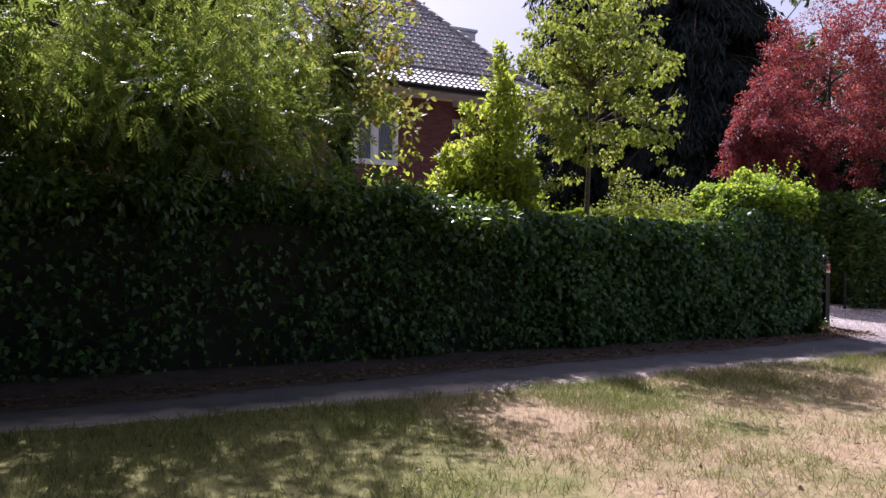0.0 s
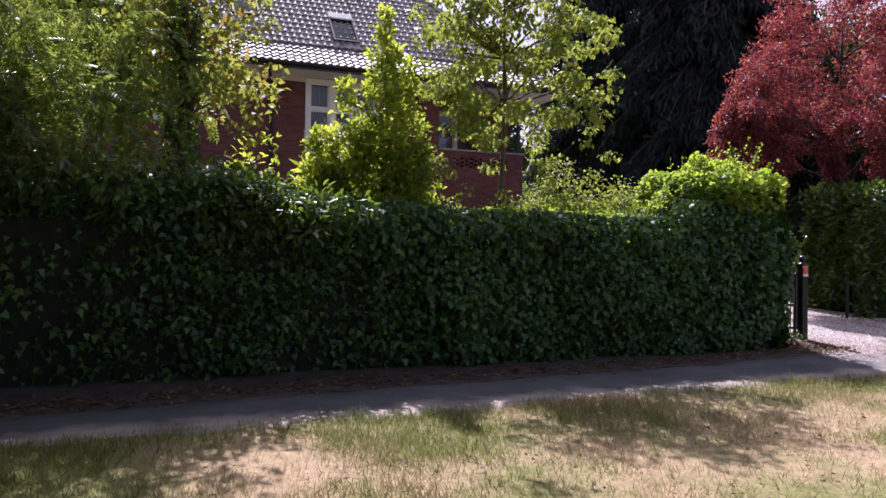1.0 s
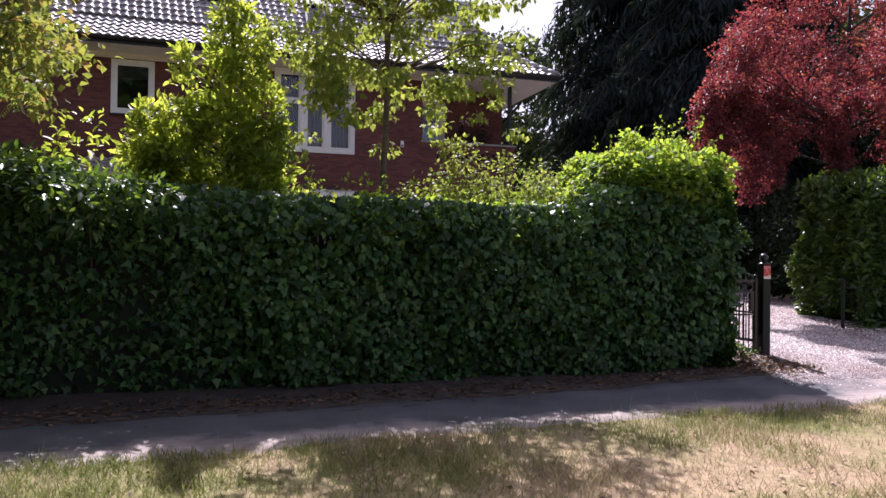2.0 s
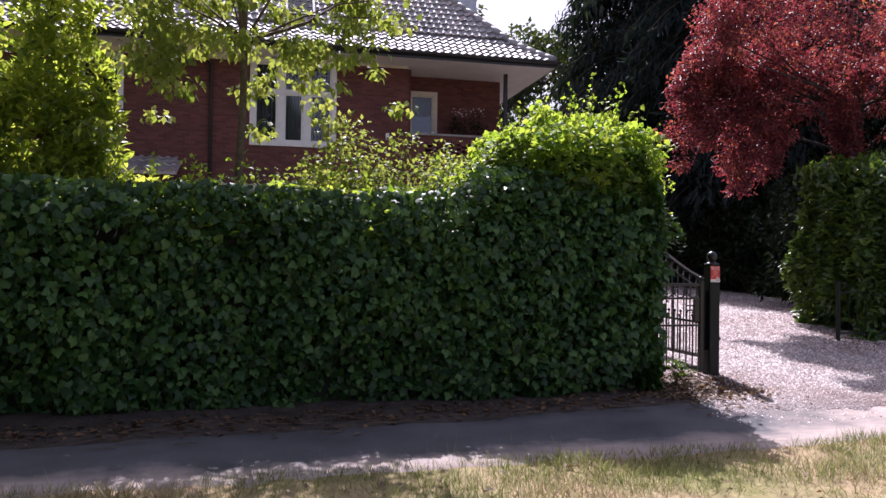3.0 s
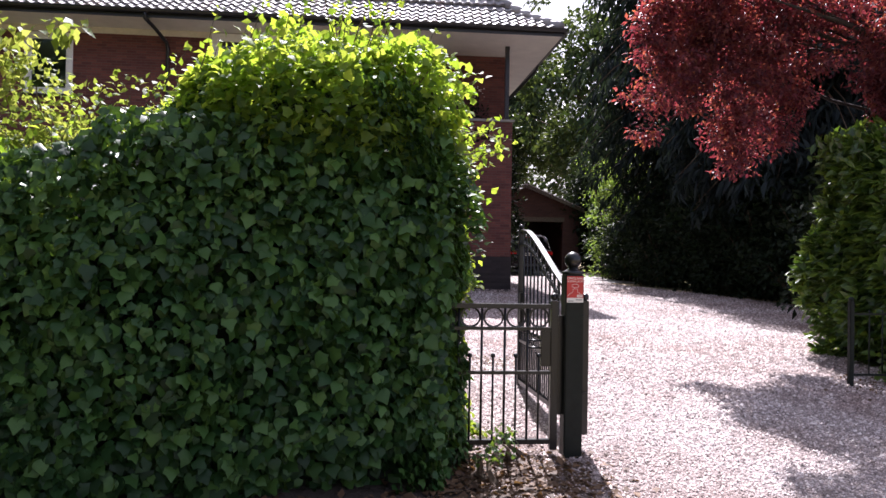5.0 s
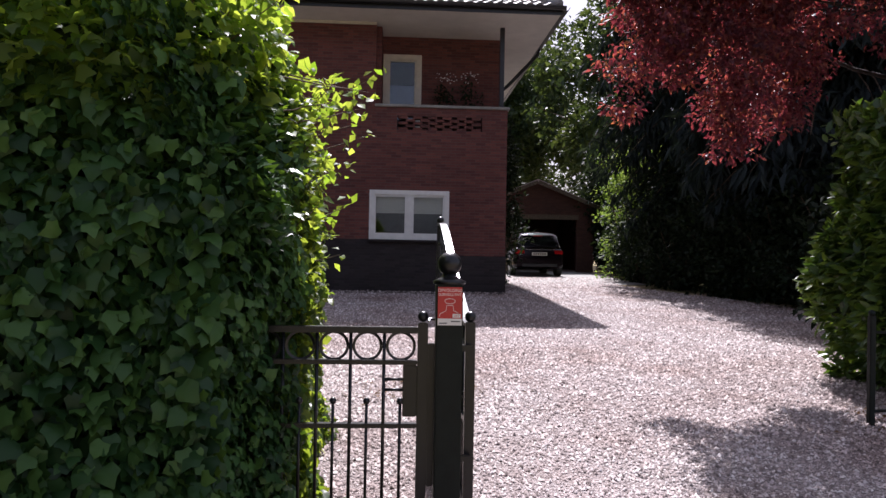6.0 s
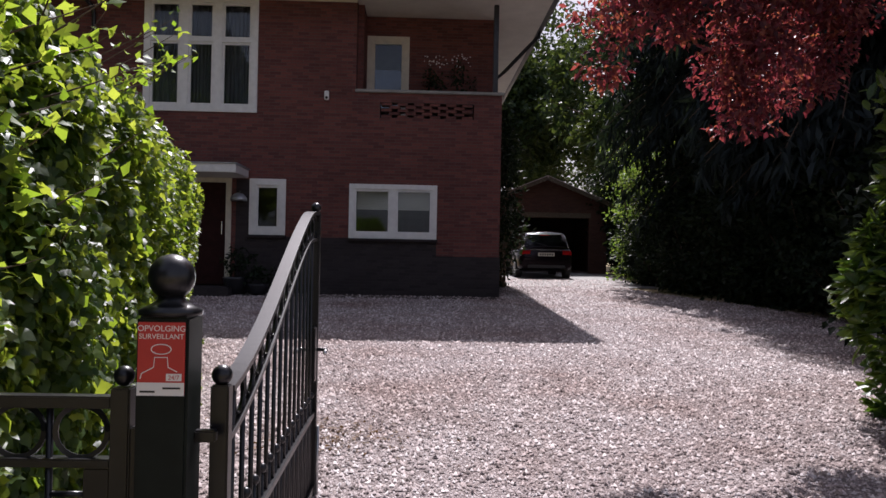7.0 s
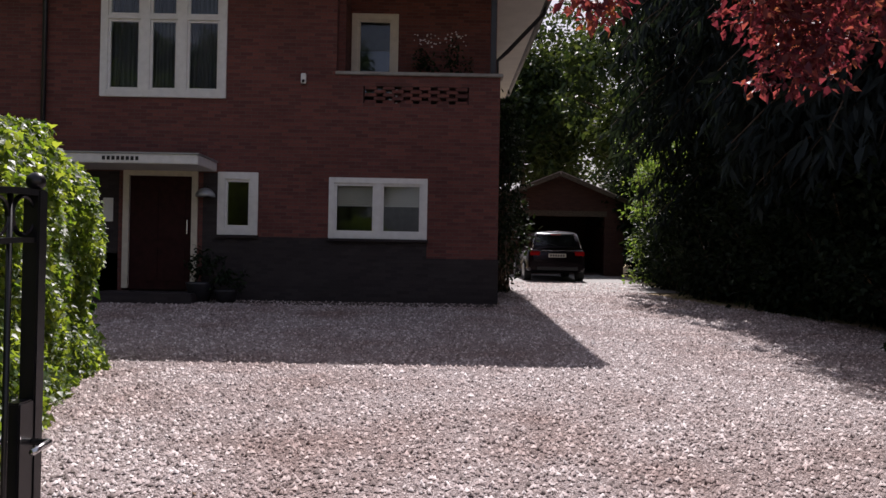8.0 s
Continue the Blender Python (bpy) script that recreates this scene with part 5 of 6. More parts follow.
tube(bm, [(5.85, EY0 - 0.07, 6.86), (5.85, EY0 - 0.05, 6.72), (5.95, EY0 + 0.3, 6.62), (6.08, WY0 - 0.12, 6.45), (6.1, WY0 - 0.07, 6.3), (6.1, WY0 - 0.07, 0.85)], 0.042, 10)
hpart("downpipe", bm, M_GUTTER, label="black rainwater downpipe", smooth=True)
bm = bmesh.new()
tube(bm, [(EX1 + 0.05, 24.4, 6.86), (EX1 + 0.03, 24.4, 6.7), (14.5, 24.4, 5.9), (WX1 + 0.07, 24.4, 5.7), (WX1 + 0.07, 24.4, 0.9)], 0.042, 10)
hpart("downpipe", bm, M_GUTTER, label="black rainwater downpipe", smooth=True)


# ---- roof windows ----
def roof_window(x0, x1, d0, d1):
    a, b = Vector((0, EY0 + d0, roof_z(d0) + 0.02)), Vector((0, EY0 + d1, roof_z(d1) + 0.02))
    up = (b - a).normalized()
    L = (b - a).length
    nrm = Vector((0, -up.z, up.y))
    m = Matrix(((1, up.x, nrm.x, x0), (0, up.y, nrm.y, a.y), (0, up.z, nrm.z, a.z), (0, 0, 0, 1)))
    w = x1 - x0
    f = bmesh.new()
    box(f, 0, 0, 0, 0.07, L, 0.1, 0.008)
    box(f, w - 0.07, 0, 0, w, L, 0.1, 0.008)
    box(f, 0.07, 0, 0, w - 0.07, 0.08, 0.1, 0.008)
    box(f, 0.07, L - 0.1, 0, w - 0.07, L, 0.12, 0.008)
    f.transform(m)
    rw = hpart("roof_window", f, M_GUTTER, label="dark framed roof window")
    f = boxm(0.07, 0.08, 0.05, w - 0.07, L - 0.1, 0.056)
    f.transform(m)
    hpart("pane", f, M_CARGLASS, rw)
    f = boxm(0.02, L + 0.004, 0.02, w - 0.02, L + 0.3, 0.11, 0.01)
    f.transform(m)
    hpart("flashing", f, M_WHITE, rw, "pale upper flashing")


roof_window(7.95, 8.75, 1.3, 2.15)
roof_window(5.05, 5.85, 1.9, 2.75)
# ---- lean-to roof over the ground-floor bay ----
bm = bmesh.new()
box(bm, 2.6, 21.55, HB, 5.2, WY0 - 0.016, 3.55)
bay = hpart("bay", bm, M_BRICK, label="brick ground-floor bay")
bm = bmesh.new()
vs = [bm.verts.new(v) for v in ((2.4, 21.35, 3.55), (5.4, 21.35, 3.55), (5.4, WY0 - 0.02, 3.95), (2.4, WY0 - 0.02, 3.95))]
bm.faces.new(vs)
r = bmesh.ops.extrude_face_region(bm, geom=bm.faces[:])
bmesh.ops.translate(bm, verts=[g for g in r["geom"] if isinstance(g, bmesh.types.BMVert)], vec=(0, 0, -0.08))
bmesh.ops.recalc_face_normals(bm, faces=bm.faces)
hpart("bay_roof", bm, M_TILE, bay)

# ================= garage =================
GX, GY, GZ = 17.48, 36.2, 1.07
garage = thing("garage", "brick garage with low tiled gable roof and open dark doorway", "garage", (GX, GY, GZ))


def gpart(name, bm, mat, parent=None, label=""):
    bm.transform(Matrix.Translation((-GX, -GY, -GZ)))
    return part(name, bm, mat, parent or garage, label)


bm = bmesh.new()
pierced(bm, GX - 2.35, GX + 2.35, GZ - 0.1, 3.75, GY, GY + 0.25, [(16.05, 19.15, GZ - 0.1, 3.22)])
vs = [bm.verts.new(v) for v in ((GX - 2.35, GY, 3.75), (GX + 2.35, GY, 3.75), (GX, GY, 4.68), (GX - 2.35, GY + 0.25, 3.75), (GX + 2.35, GY + 0.25, 3.75), (GX, GY + 0.25, 4.68))]
for f in ((0, 1, 2), (5, 4, 3), (0, 2, 5, 3), (1, 4, 5, 2)):
    bm.faces.new([vs[i] for i in f])
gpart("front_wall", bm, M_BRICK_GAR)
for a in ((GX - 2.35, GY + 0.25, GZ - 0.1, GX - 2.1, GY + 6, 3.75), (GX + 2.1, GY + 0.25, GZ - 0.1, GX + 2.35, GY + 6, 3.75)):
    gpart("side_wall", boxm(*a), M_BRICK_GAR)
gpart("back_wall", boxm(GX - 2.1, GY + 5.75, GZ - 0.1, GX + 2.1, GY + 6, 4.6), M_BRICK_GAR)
for s, nm in ((-1, "roof_slope"), (1, "roof_slope")):
    bm = bmesh.new()
    vs = [bm.verts.new(v) for v in ((GX, GY - 0.25, 4.74), (GX + s * 2.65, GY - 0.25, 3.66), (GX + s * 2.65, GY + 6.2, 3.66), (GX, GY + 6.2, 4.74))]
    bm.faces.new(vs)
    r = bmesh.ops.extrude_face_region(bm, geom=bm.faces[:])
    bmesh.ops.translate(bm, verts=[g for g in r["geom"] if isinstance(g, bmesh.types.BMVert)], vec=(0, 0, 0.09))
    bmesh.ops.recalc_face_normals(bm, faces=bm.faces)
    gpart(nm, bm, M_TILE)
    gpart("verge_board", bar(bmesh.new(), [(GX + s * 0.01, GY - 0.27, 4.72), (GX + s * 2.68, GY - 0.27, 3.63)], 0.03, 0.14), M_BARK, label="dark brown gable board")
gpart("lintel", boxm(16.0, GY - 0.03, 3.22, 19.2, GY - 0.003, 3.42, 0.008), M_BARK, label="dark brown timber door head")
gpart("floor", boxm(GX - 2.1, GY + 0.01, GZ - 0.08, GX + 2.1, GY + 5.75, GZ + 0.03), M_CONCRETE)

# ================= gate, fence and posts =================
M_SIGNRED = plain("red_sign_print", (0.5, 0.035, 0.03), 0.35, var=0.06)
M_SIGNWHITE = plain("white_sign_print", (0.78, 0.76, 0.72), 0.4, var=0.04)
PX, PY, PW = 12.033, 9.03, 0.0575


def lettering(name, text, size, at, mat, parent):
    """Flat letters facing the street."""
    cu = bpy.data.curves.new(name, 'FONT')
    cu.body, cu.size, cu.align_x, cu.extrude = text, size, 'CENTER', 0.0004
    tmp = new("tmp_" + name, cu)
    dg = bpy.context.evaluated_depsgraph_get()
    me = bpy.data.meshes.new_from_object(tmp.evaluated_get(dg))
    bpy.data.objects.remove(tmp)
    me.transform(pose(*at, 90, 0, 0))
    me.name = name
    me.materials.clear()
    return put(name, me, mat, parent)


def gate_post():
    b = float(gz(PY)) - 0.03
    th = thing("gate_post", "dark painted square gate post with ball finial", "post", (PX, PY, b))
    bm = boxm(-PW, -PW, 0, PW, PW, 1.48 - b, 0.006)
    part("shaft", bm, M_GREENPOST, th)
    bm = lathe(bmesh.new(), (0, 0, 1.48 - b), [(0.07, 0.0), (0.072, 0.012), (0.05, 0.022), (0.032, 0.034), (0.03, 0.045)], 20)
    part("cap", bm, M_BLACKMETAL, th, smooth=True)
    part("ball_finial", ball(bmesh.new(), (0, 0, 1.567 - b), 0.053, 24, 14), M_BLACKMETAL, th, "glossy black ball", smooth=True)
    for z in (0.72, 1.2):
        part("hinge", boxm(PW - 0.002, 0.0, z - b - 0.014, PW + 0.05, 0.026, z - b + 0.014, 0.004), M_BLACKMETAL, th, "black iron hinge")
    return th


gate_post()


def sign():
    y = PY - PW - 0.004
    th = thing("warning_sign", "red and white security warning sign on the gate post", "sign", (PX, y, 1.39))
    part("plate", boxm(-0.052, -0.001, -0.085, 0.052, 0.003, 0.078, 0.001), M_SIGNRED, th)
    part("footer", boxm(-0.052, -0.0022, -0.085, 0.052, -0.0012, -0.056), M_SIGNWHITE, th, "white strip with illegible print")
    lettering("lettering", "OPVOLGING", 0.0185, (0, -0.0012, 0.058), M_SIGNWHITE, th)
    lettering("lettering", "SURVEILLANT", 0.0162, (0, -0.0012, 0.041), M_SIGNWHITE, th)
    part("badge", boxm(0.012, -0.0022, -0.052, 0.046, -0.0012, -0.036), M_SIGNWHITE, th)
    lettering("lettering", "24/7", 0.014, (0.029, -0.0026, -0.049), M_SIGNRED, th)
    bm = bmesh.new()
    tube(bm, [(0.022 * math.cos(t), -0.0016, 0.018 + 0.011 * math.sin(t)) for t in np.linspace(0, 2 * math.pi, 21)], 0.0012, 5)
    part("oval_mark", bm, M_SIGNWHITE, th)
    bm = bmesh.new()
    tube(bm, [(-0.045, -0.0016, -0.048), (-0.042, -0.0016, -0.036), (-0.016, -0.0016, -0.022), (-0.014, -0.0016, 0.0), (0.014, -0.0016, 0.0), (0.016, -0.0016, -0.022), (0.036, -0.0016, -0.032)], 0.0012, 5)
    part("line_mark", bm, M_SIGNWHITE, th)
    for k, (a, b) in enumerate(((-0.045, -0.012), (0.005, 0.044))):
        part("print_bar", boxm(a, -0.0032, -0.078 + 0.008 * k, b, -0.0024, -0.074 + 0.008 * k), M_GUTTER, th)


sign()


def ring(bm, c, r, ax, t=0.004):
    pts = []
    for a in np.linspace(0, 2 * math.pi, 23):
        d = r * math.cos(a)
        pts.append((c[0] + (d if ax == "x" else 0), c[1] + (d if ax == "y" else 0), c[2] + r * math.sin(a)))
    bar(bm, pts, 0.012, 0.006)


def side_fence():
    b = float(gz(9.05))
    th = thing("iron_fence", "low black wrought iron fence panel with rings and knobs", "fence", (11.4, 9.05, b))
    inv = Matrix.Translation((-11.4, -9.05, -b))

    def fp(name, bm, smooth=False):
        bm.transform(inv)
        return part(name, bm, M_BLACKMETAL, th, smooth=smooth)
    x0, x1 = 10.75, 11.9
    for z, h in ((1.275, 0.028), (1.135, 0.02), (0.86, 0.02), (0.43, 0.03)):
        fp("rail", boxm(x0, 9.03, z - h / 2, x1, 9.07, z + h / 2, 0.003))
    st = fp("stile", boxm(x1, 9.025, 0.38, x1 + 0.045, 9.075, 1.31, 0.004))
    fp("knob", ball(bmesh.new(), (x1 + 0.0225, 9.05, 1.335), 0.024), smooth=True)
    k, x = 0, x1 - 0.145
    while x > x0:
        fp("bar", tube(bmesh.new(), [(x, 9.05, 0.43), (x, 9.05, 1.275)], 0.008, 8), True)
        fp("ring", (lambda q: (ring(q, (x + 0.0725, 9.05, 1.205), 0.06, "x"), q)[1])(bmesh.new()))
        s = fp("short_bar", tube(bmesh.new(), [(x + 0.0725, 9.05, 0.43), (x + 0.0725, 9.05, 0.95)], 0.007, 8), True)
        fp("knob", ball(bmesh.new(), (x + 0.0725, 9.05, 0.965), 0.016, 10, 7), smooth=True)
        x -= 0.145
    fp("lock_plate", boxm(11.838, 9.035, 0.9, 11.9, 9.065, 1.124, 0.004))
    for z in (1.015, 1.06):
        fp("latch_bar", tube(bmesh.new(), [(11.76, 9.05, z), (11.84, 9.05, z)], 0.007, 8), True)
    fp("joiner", boxm(11.945, 9.03, 0.6, 11.974, 9.06, 1.22, 0.003))


side_fence()

GA, GB = Vector((12.135, 9.1, 0)), Vector((12.1, 10.95, 0))


def gate_top(s):
    t = min(max(s, 0), 1)
    return 1.29 + 0.56 * (0.25 * t + 0.75 * t * t * (3 - 2 * t)) - 0.03 * max(0, t - 0.85) / 0.15


def gate():
    th = thing("iron_gate", "open black wrought iron driveway gate with swept top rail", "gate", (GA.x, GA.y, 0.42))
    inv = Matrix.Translation((-GA.x, -GA.y, -0.42))

    def at(s, z):
        p = GA.lerp(GB, s)
        return (p.x, p.y, z)

    def gp(name, bm, label="", smooth=False, mat=M_BLACKMETAL):
        bm.transform(inv)
        return part(name, bm, mat, th, label, smooth)

    S = np.linspace(0.02, 0.985, 30)
    gp("top_rail", bar(bmesh.new(), [at(s, gate_top(s)) for s in S], 0.045, 0.016))
    gp("curved_rail", bar(bmesh.new(), [at(s, gate_top(s) - 0.125) for s in S], 0.028, 0.014))
    gp("middle_rail", bar(bmesh.new(), [at(0.02, 0.86), at(0.985, 0.86)], 0.03, 0.022))
    gp("bottom_rail", bar(bmesh.new(), [at(0.02, 0.5), at(0.985, 0.5)], 0.035, 0.035))
    for s, top in ((0.0, 1.31), (1.0, 1.83)):
        p = at(s, 0)
        gp("stile", boxm(p[0] - 0.022, p[1] - 0.022, 0.46, p[0] + 0.022, p[1] + 0.022, top, 0.004))
        gp("knob", ball(bmesh.new(), (p[0], p[1], top + 0.022), 0.025), smooth=True)
    n = 15
    for k in range(1, n):
        s = k / n
        gp("bar", tube(bmesh.new(), [at(s, 0.5), at(s, gate_top(s))], 0.0075, 8), smooth=True)
    for k in range(n):
        s = (k + 0.5) / n
        if 0.04 < s < 0.97:
            bm = bmesh.new()
            ring(bm, at(s, gate_top(s) - 0.0625), 0.05, "y")
            gp("ring", bm)
            gp("short_bar", tube(bmesh.new(), [at(s, 0.5), at(s, 0.94)], 0.0065, 8), smooth=True)
            gp("knob", ball(bmesh.new(), at(s, 0.955), 0.016, 10, 7), smooth=True)
    p = at(1.0, 0)
    gp("lock_box", boxm(p[0] - 0.02, p[1] - 0.09, 1.02, p[0] + 0.02, p[1] - 0.022, 1.28, 0.004))
    bm = tube(bmesh.new(), [(p[0] + 0.02, p[1] - 0.03, 1.17), (p[0] + 0.065, p[1] - 0.03, 1.17), (p[0] + 0.07, p[1] - 0.12, 1.165)], 0.009, 8)
    gp("handle", bm, "brushed steel lever handle", True, M_CHROME)
    bm = tube(bmesh.new(), [(p[0] - 0.02, p[1] - 0.03, 1.17), (p[0] - 0.065, p[1] - 0.03, 1.17), (p[0] - 0.07, p[1] - 0.12, 1.165)], 0.009, 8)
    gp("handle", bm, "brushed steel lever handle", True, M_CHROME)
    gp("drop_bolt", tube(bmesh.new(), [(p[0] + 0.03, p[1] - 0.01, 0.47), (p[0] + 0.03, p[1] - 0.01, 0.8)], 0.008, 8), "", True, M_STEEL)


gate()


def far_fence():
    b = float(gz(10.9))
    th = thing("iron_fence", "dark iron post and rails in front of the laurel hedge", "fence", (15.2, 10.95, b))
    part("post", boxm(-0.022, -0.022, -0.03, 0.022, 0.022, 0.8, 0.005), M_GREENPOST, th)
    part("knob", ball(bmesh.new(), (0, 0, 0.815), 0.024), M_GREENPOST, th, smooth=True)
    for z in (0.12, 0.68):
        part("rail", boxm(0.022, -0.01, z - 0.01, 1.6, 0.01, z + 0.01, 0.003), M_GREENPOST, th)
    for k in range(11):
        part("bar", tube(bmesh.new(), [(0.18 + k * 0.13, 0, 0.12), (0.18 + k * 0.13, 0, 0.72)], 0.006, 7), M_GREENPOST, th, smooth=True)


far_fence()

# ================= car =================
M_CARPAINT = plain("dark_metallic_paint", (0.016, 0.009, 0.012), 0.2, 0.5, var=0.1)
M_TYRE = plain("tyre_rubber", (0.02, 0.02, 0.02), 0.85, var=0.2)
M_TAIL = plain("red_lamp_lens", (0.35, 0.01, 0.01), 0.12, var=0.05)
M_TRIM = plain("black_plastic_trim", (0.02, 0.02, 0.022), 0.5, var=0.1)


def loft(bm, rings, close=True):
    R = [[bm.verts.new(p) for p in r] for r in rings]
    m = len(R[0])
    for a, b in zip(R, R[1:]):
        for k in range(m if close else m - 1):
            bm.faces.new((a[k], a[(k + 1) % m], b[(k + 1) % m], b[k]))
    bm.faces.new(R[0][::-1])
    bm.faces.new(R[-1])
    bmesh.ops.recalc_face_normals(bm, faces=bm.faces)
    return bm


def section(y, w, z0, z1, r=0.12, n=5):
    """A rounded rectangle across the car."""
    pts = []
    for cx, cz, a0 in ((w - r, z1 - r, 0), (-w + r, z1 - r, 90), (-w + r, z0 + r, 180), (w - r, z0 + r, 270)):
        for k in range(n):
            a = radians(a0 + 90 * k / (n - 1))
            pts.append((cx + r * math.cos(a), y, cz + r * math.sin(a)))
    return pts


def car():
    b = float(gz(33.0)) + 0.02
    th = thing("car", "dark maroon estate car parked before the garage", "car", (16.66, 31.2, b))
    body = part("body", loft(bmesh.new(), [section(0.0, 0.74, 0.34, 0.82, 0.1), section(0.05, 0.83, 0.27, 0.9, 0.12), section(0.5, 0.88, 0.22, 0.95, 0.13), section(2.0, 0.89, 0.2, 0.93, 0.13),
                                           section(3.2, 0.88, 0.22, 0.9, 0.14), section(4.0, 0.84, 0.27, 0.78, 0.14), section(4.28, 0.7, 0.34, 0.66, 0.12)]), M_CARPAINT, th, smooth=True)
    part("cabin", loft(bmesh.new(), [section(0.1, 0.74, 0.85, 0.98, 0.05), section(0.42, 0.66, 0.85, 1.38, 0.12), section(0.8, 0.64, 0.85, 1.45, 0.12), section(2.0, 0.64, 0.85, 1.45, 0.12), section(2.9, 0.7, 0.85, 0.96, 0.05)]), M_CARPAINT, th, smooth=True)
    bm = bmesh.new()
    vs = [bm.verts.new(v) for v in ((-0.62, 0.115, 0.99), (0.62, 0.115, 0.99), (0.52, 0.37, 1.33), (-0.52, 0.37, 1.33))]
    bm.faces.new(vs)
    r = bmesh.ops.extrude_face_region(bm, geom=bm.faces[:])
    bmesh.ops.translate(bm, verts=[g for g in r["geom"] if isinstance(g, bmesh.types.BMVert)], vec=(0, -0.03, 0.022))
    bmesh.ops.recalc_face_normals(bm, faces=bm.faces)
    part("rear_window", bm, M_CARGLASS, th, "sloping tinted rear window")
    part("roof_spoiler", boxm(-0.56, 0.3, 1.4, 0.56, 0.5, 1.43, 0.01), M_ZINC, th)
    for s in (-1, 1):
        part("tail_lamp", boxm(s * 0.5, -0.015, 0.72, s * 0.8, 0.09, 0.86, 0.02), M_TAIL, th, "red tail lamp")
        part("side_window", boxm(s * 0.655, 0.75, 1.0, s * 0.665, 2.2, 1.32, 0.004), M_CARGLASS, th)
        for y in (0.8, 3.45):
            bm = bmesh.new()
            bmesh.ops.create_cone(bm, cap_ends=True, segments=24, radius1=0.32, radius2=0.32, depth=0.2, matrix=pose(s * 0.8, y, 0.3, 0, 90, 0))
            w = part("wheel", bm, M_TYRE, th, smooth=False)
            bm = bmesh.new()
            bmesh.ops.create_cone(bm, cap_ends=True, segments=20, radius1=0.2, radius2=0.18, depth=0.03, matrix=pose(s * 0.905, y, 0.3, 0, 90 * s, 0))
            part("rim", bm, M_STEEL, w)
    part("bumper", boxm(-0.8, -0.05, 0.32, 0.8, 0.06, 0.56, 0.04), M_CARPAINT, th)
    part("bumper_trim", boxm(-0.6, -0.062, 0.3, 0.6, -0.04, 0.4, 0.01), M_TRIM, th)
    part("chrome_strip", boxm(-0.5, -0.012, 0.87, 0.5, 0.03, 0.89, 0.004), M_CHROME, th)
    pl = part("number_plate", boxm(-0.26, -0.012, 0.68, 0.26, 0.01, 0.79, 0.004), M_BLIND, th, "plate with plain bars")
    for k in range(6):
        part("plate_bar", boxm(-0.21 + k * 0.075, -0.016, 0.705, -0.165 + k * 0.075, -0.0125, 0.765), M_GUTTER, pl)
    rim = [(-0.72, 0.1, 0.97), (-0.64, 0.3, 1.3), (-0.6, 0.4, 1.385), (-0.5, 0.42, 1.425), (0, 0.43, 1.445), (0.5, 0.42, 1.425), (0.6, 0.4, 1.385), (0.64, 0.3, 1.3), (0.72, 0.1, 0.97)]
    part("window_trim", tube(bmesh.new(), rim, 0.016, 6), M_CHROME, th, "pale metal trim round the rear window", True)
    part("wiper", bar(bmesh.new(), [(0.02, 0.08, 1.02), (-0.3, 0.13, 1.1)], 0.012, 0.012), M_TRIM, th)
    part("brake_light", boxm(-0.16, 0.33, 1.345, 0.16, 0.36, 1.365, 0.003), M_TAIL, th)


car()

# ================= small plants and pots =================
M_POT = plain("dark_glazed_pot", (0.03, 0.03, 0.035), 0.35, var=0.2)
M_PETAL = plain("white_petal", (0.78, 0.76, 0.74), 0.6, var=0.05)


def potted(label, x, y, z, h, r, blossom=False):
    th = thing("potted_plant", label, "plant", (x, y, z))
    part("pot", lathe(bmesh.new(), (0, 0, 0), [(r * 0.6, 0), (r * 0.85, h * 0.32), (r * 0.9, h * 0.36), (r * 0.8, h * 0.36), (r * 0.7, h * 0.3)], 18), M_POT, th, smooth=True)
    C, R = dome((0, 0, h * 0.66), (r, r, h * 0.32), 22, r * 0.4)
    P, O = clumps(C, R, 900 / max(r, 0.2) * 0.4, 0.9, 0.3)
    n = len(P)
    put("foliage", leaf_mesh("foliage", "broad", P, O + rnd(n, 0.5), O + rnd(n, 0.3) + np.array((0, 0, 0.7)), rng.uniform(0.05, 0.09, n)), M_SHADELEAF, th)
    if blossom:
        bm = bmesh.new()
        for k in range(26):
            a = rng.uniform(0, 6.28)
            q = r * rng.uniform(0.4, 1.2)
            ball(bm, (q * math.cos(a), q * math.sin(a), h * rng.uniform(0.93, 1.05)), rng.uniform(0.012, 0.022), 6, 4, 0.6)
        tagged(part("blossom", bm, M_PETAL, th, "small white blossoms"), kind="stuff")


potted("dark clipped shrub in a pot beside the front door", 9.05, 22.05, 0.82, 0.95, 0.27)
potted("low dark shrub in a pot beside the front step", 9.5, 22.05, 0.82, 0.6, 0.24)
potted("potted plant with small white blossoms on the balcony", 12.85, 23.1, 4.0, 1.72, 0.24, True)
potted("potted plant with small white blossoms on the balcony", 13.4, 23.1, 4.0, 1.75, 0.24, True)

# ================= grass, gravel and litter =================
BLADE = np.array([(-0.04, 0, 0), (0.035, 0, 0), (0.03, 0.55, 0.11), (0, 1.0, 0.2)])
BLADE_F = np.array([(0, 1, 2), (0, 2, 3)])


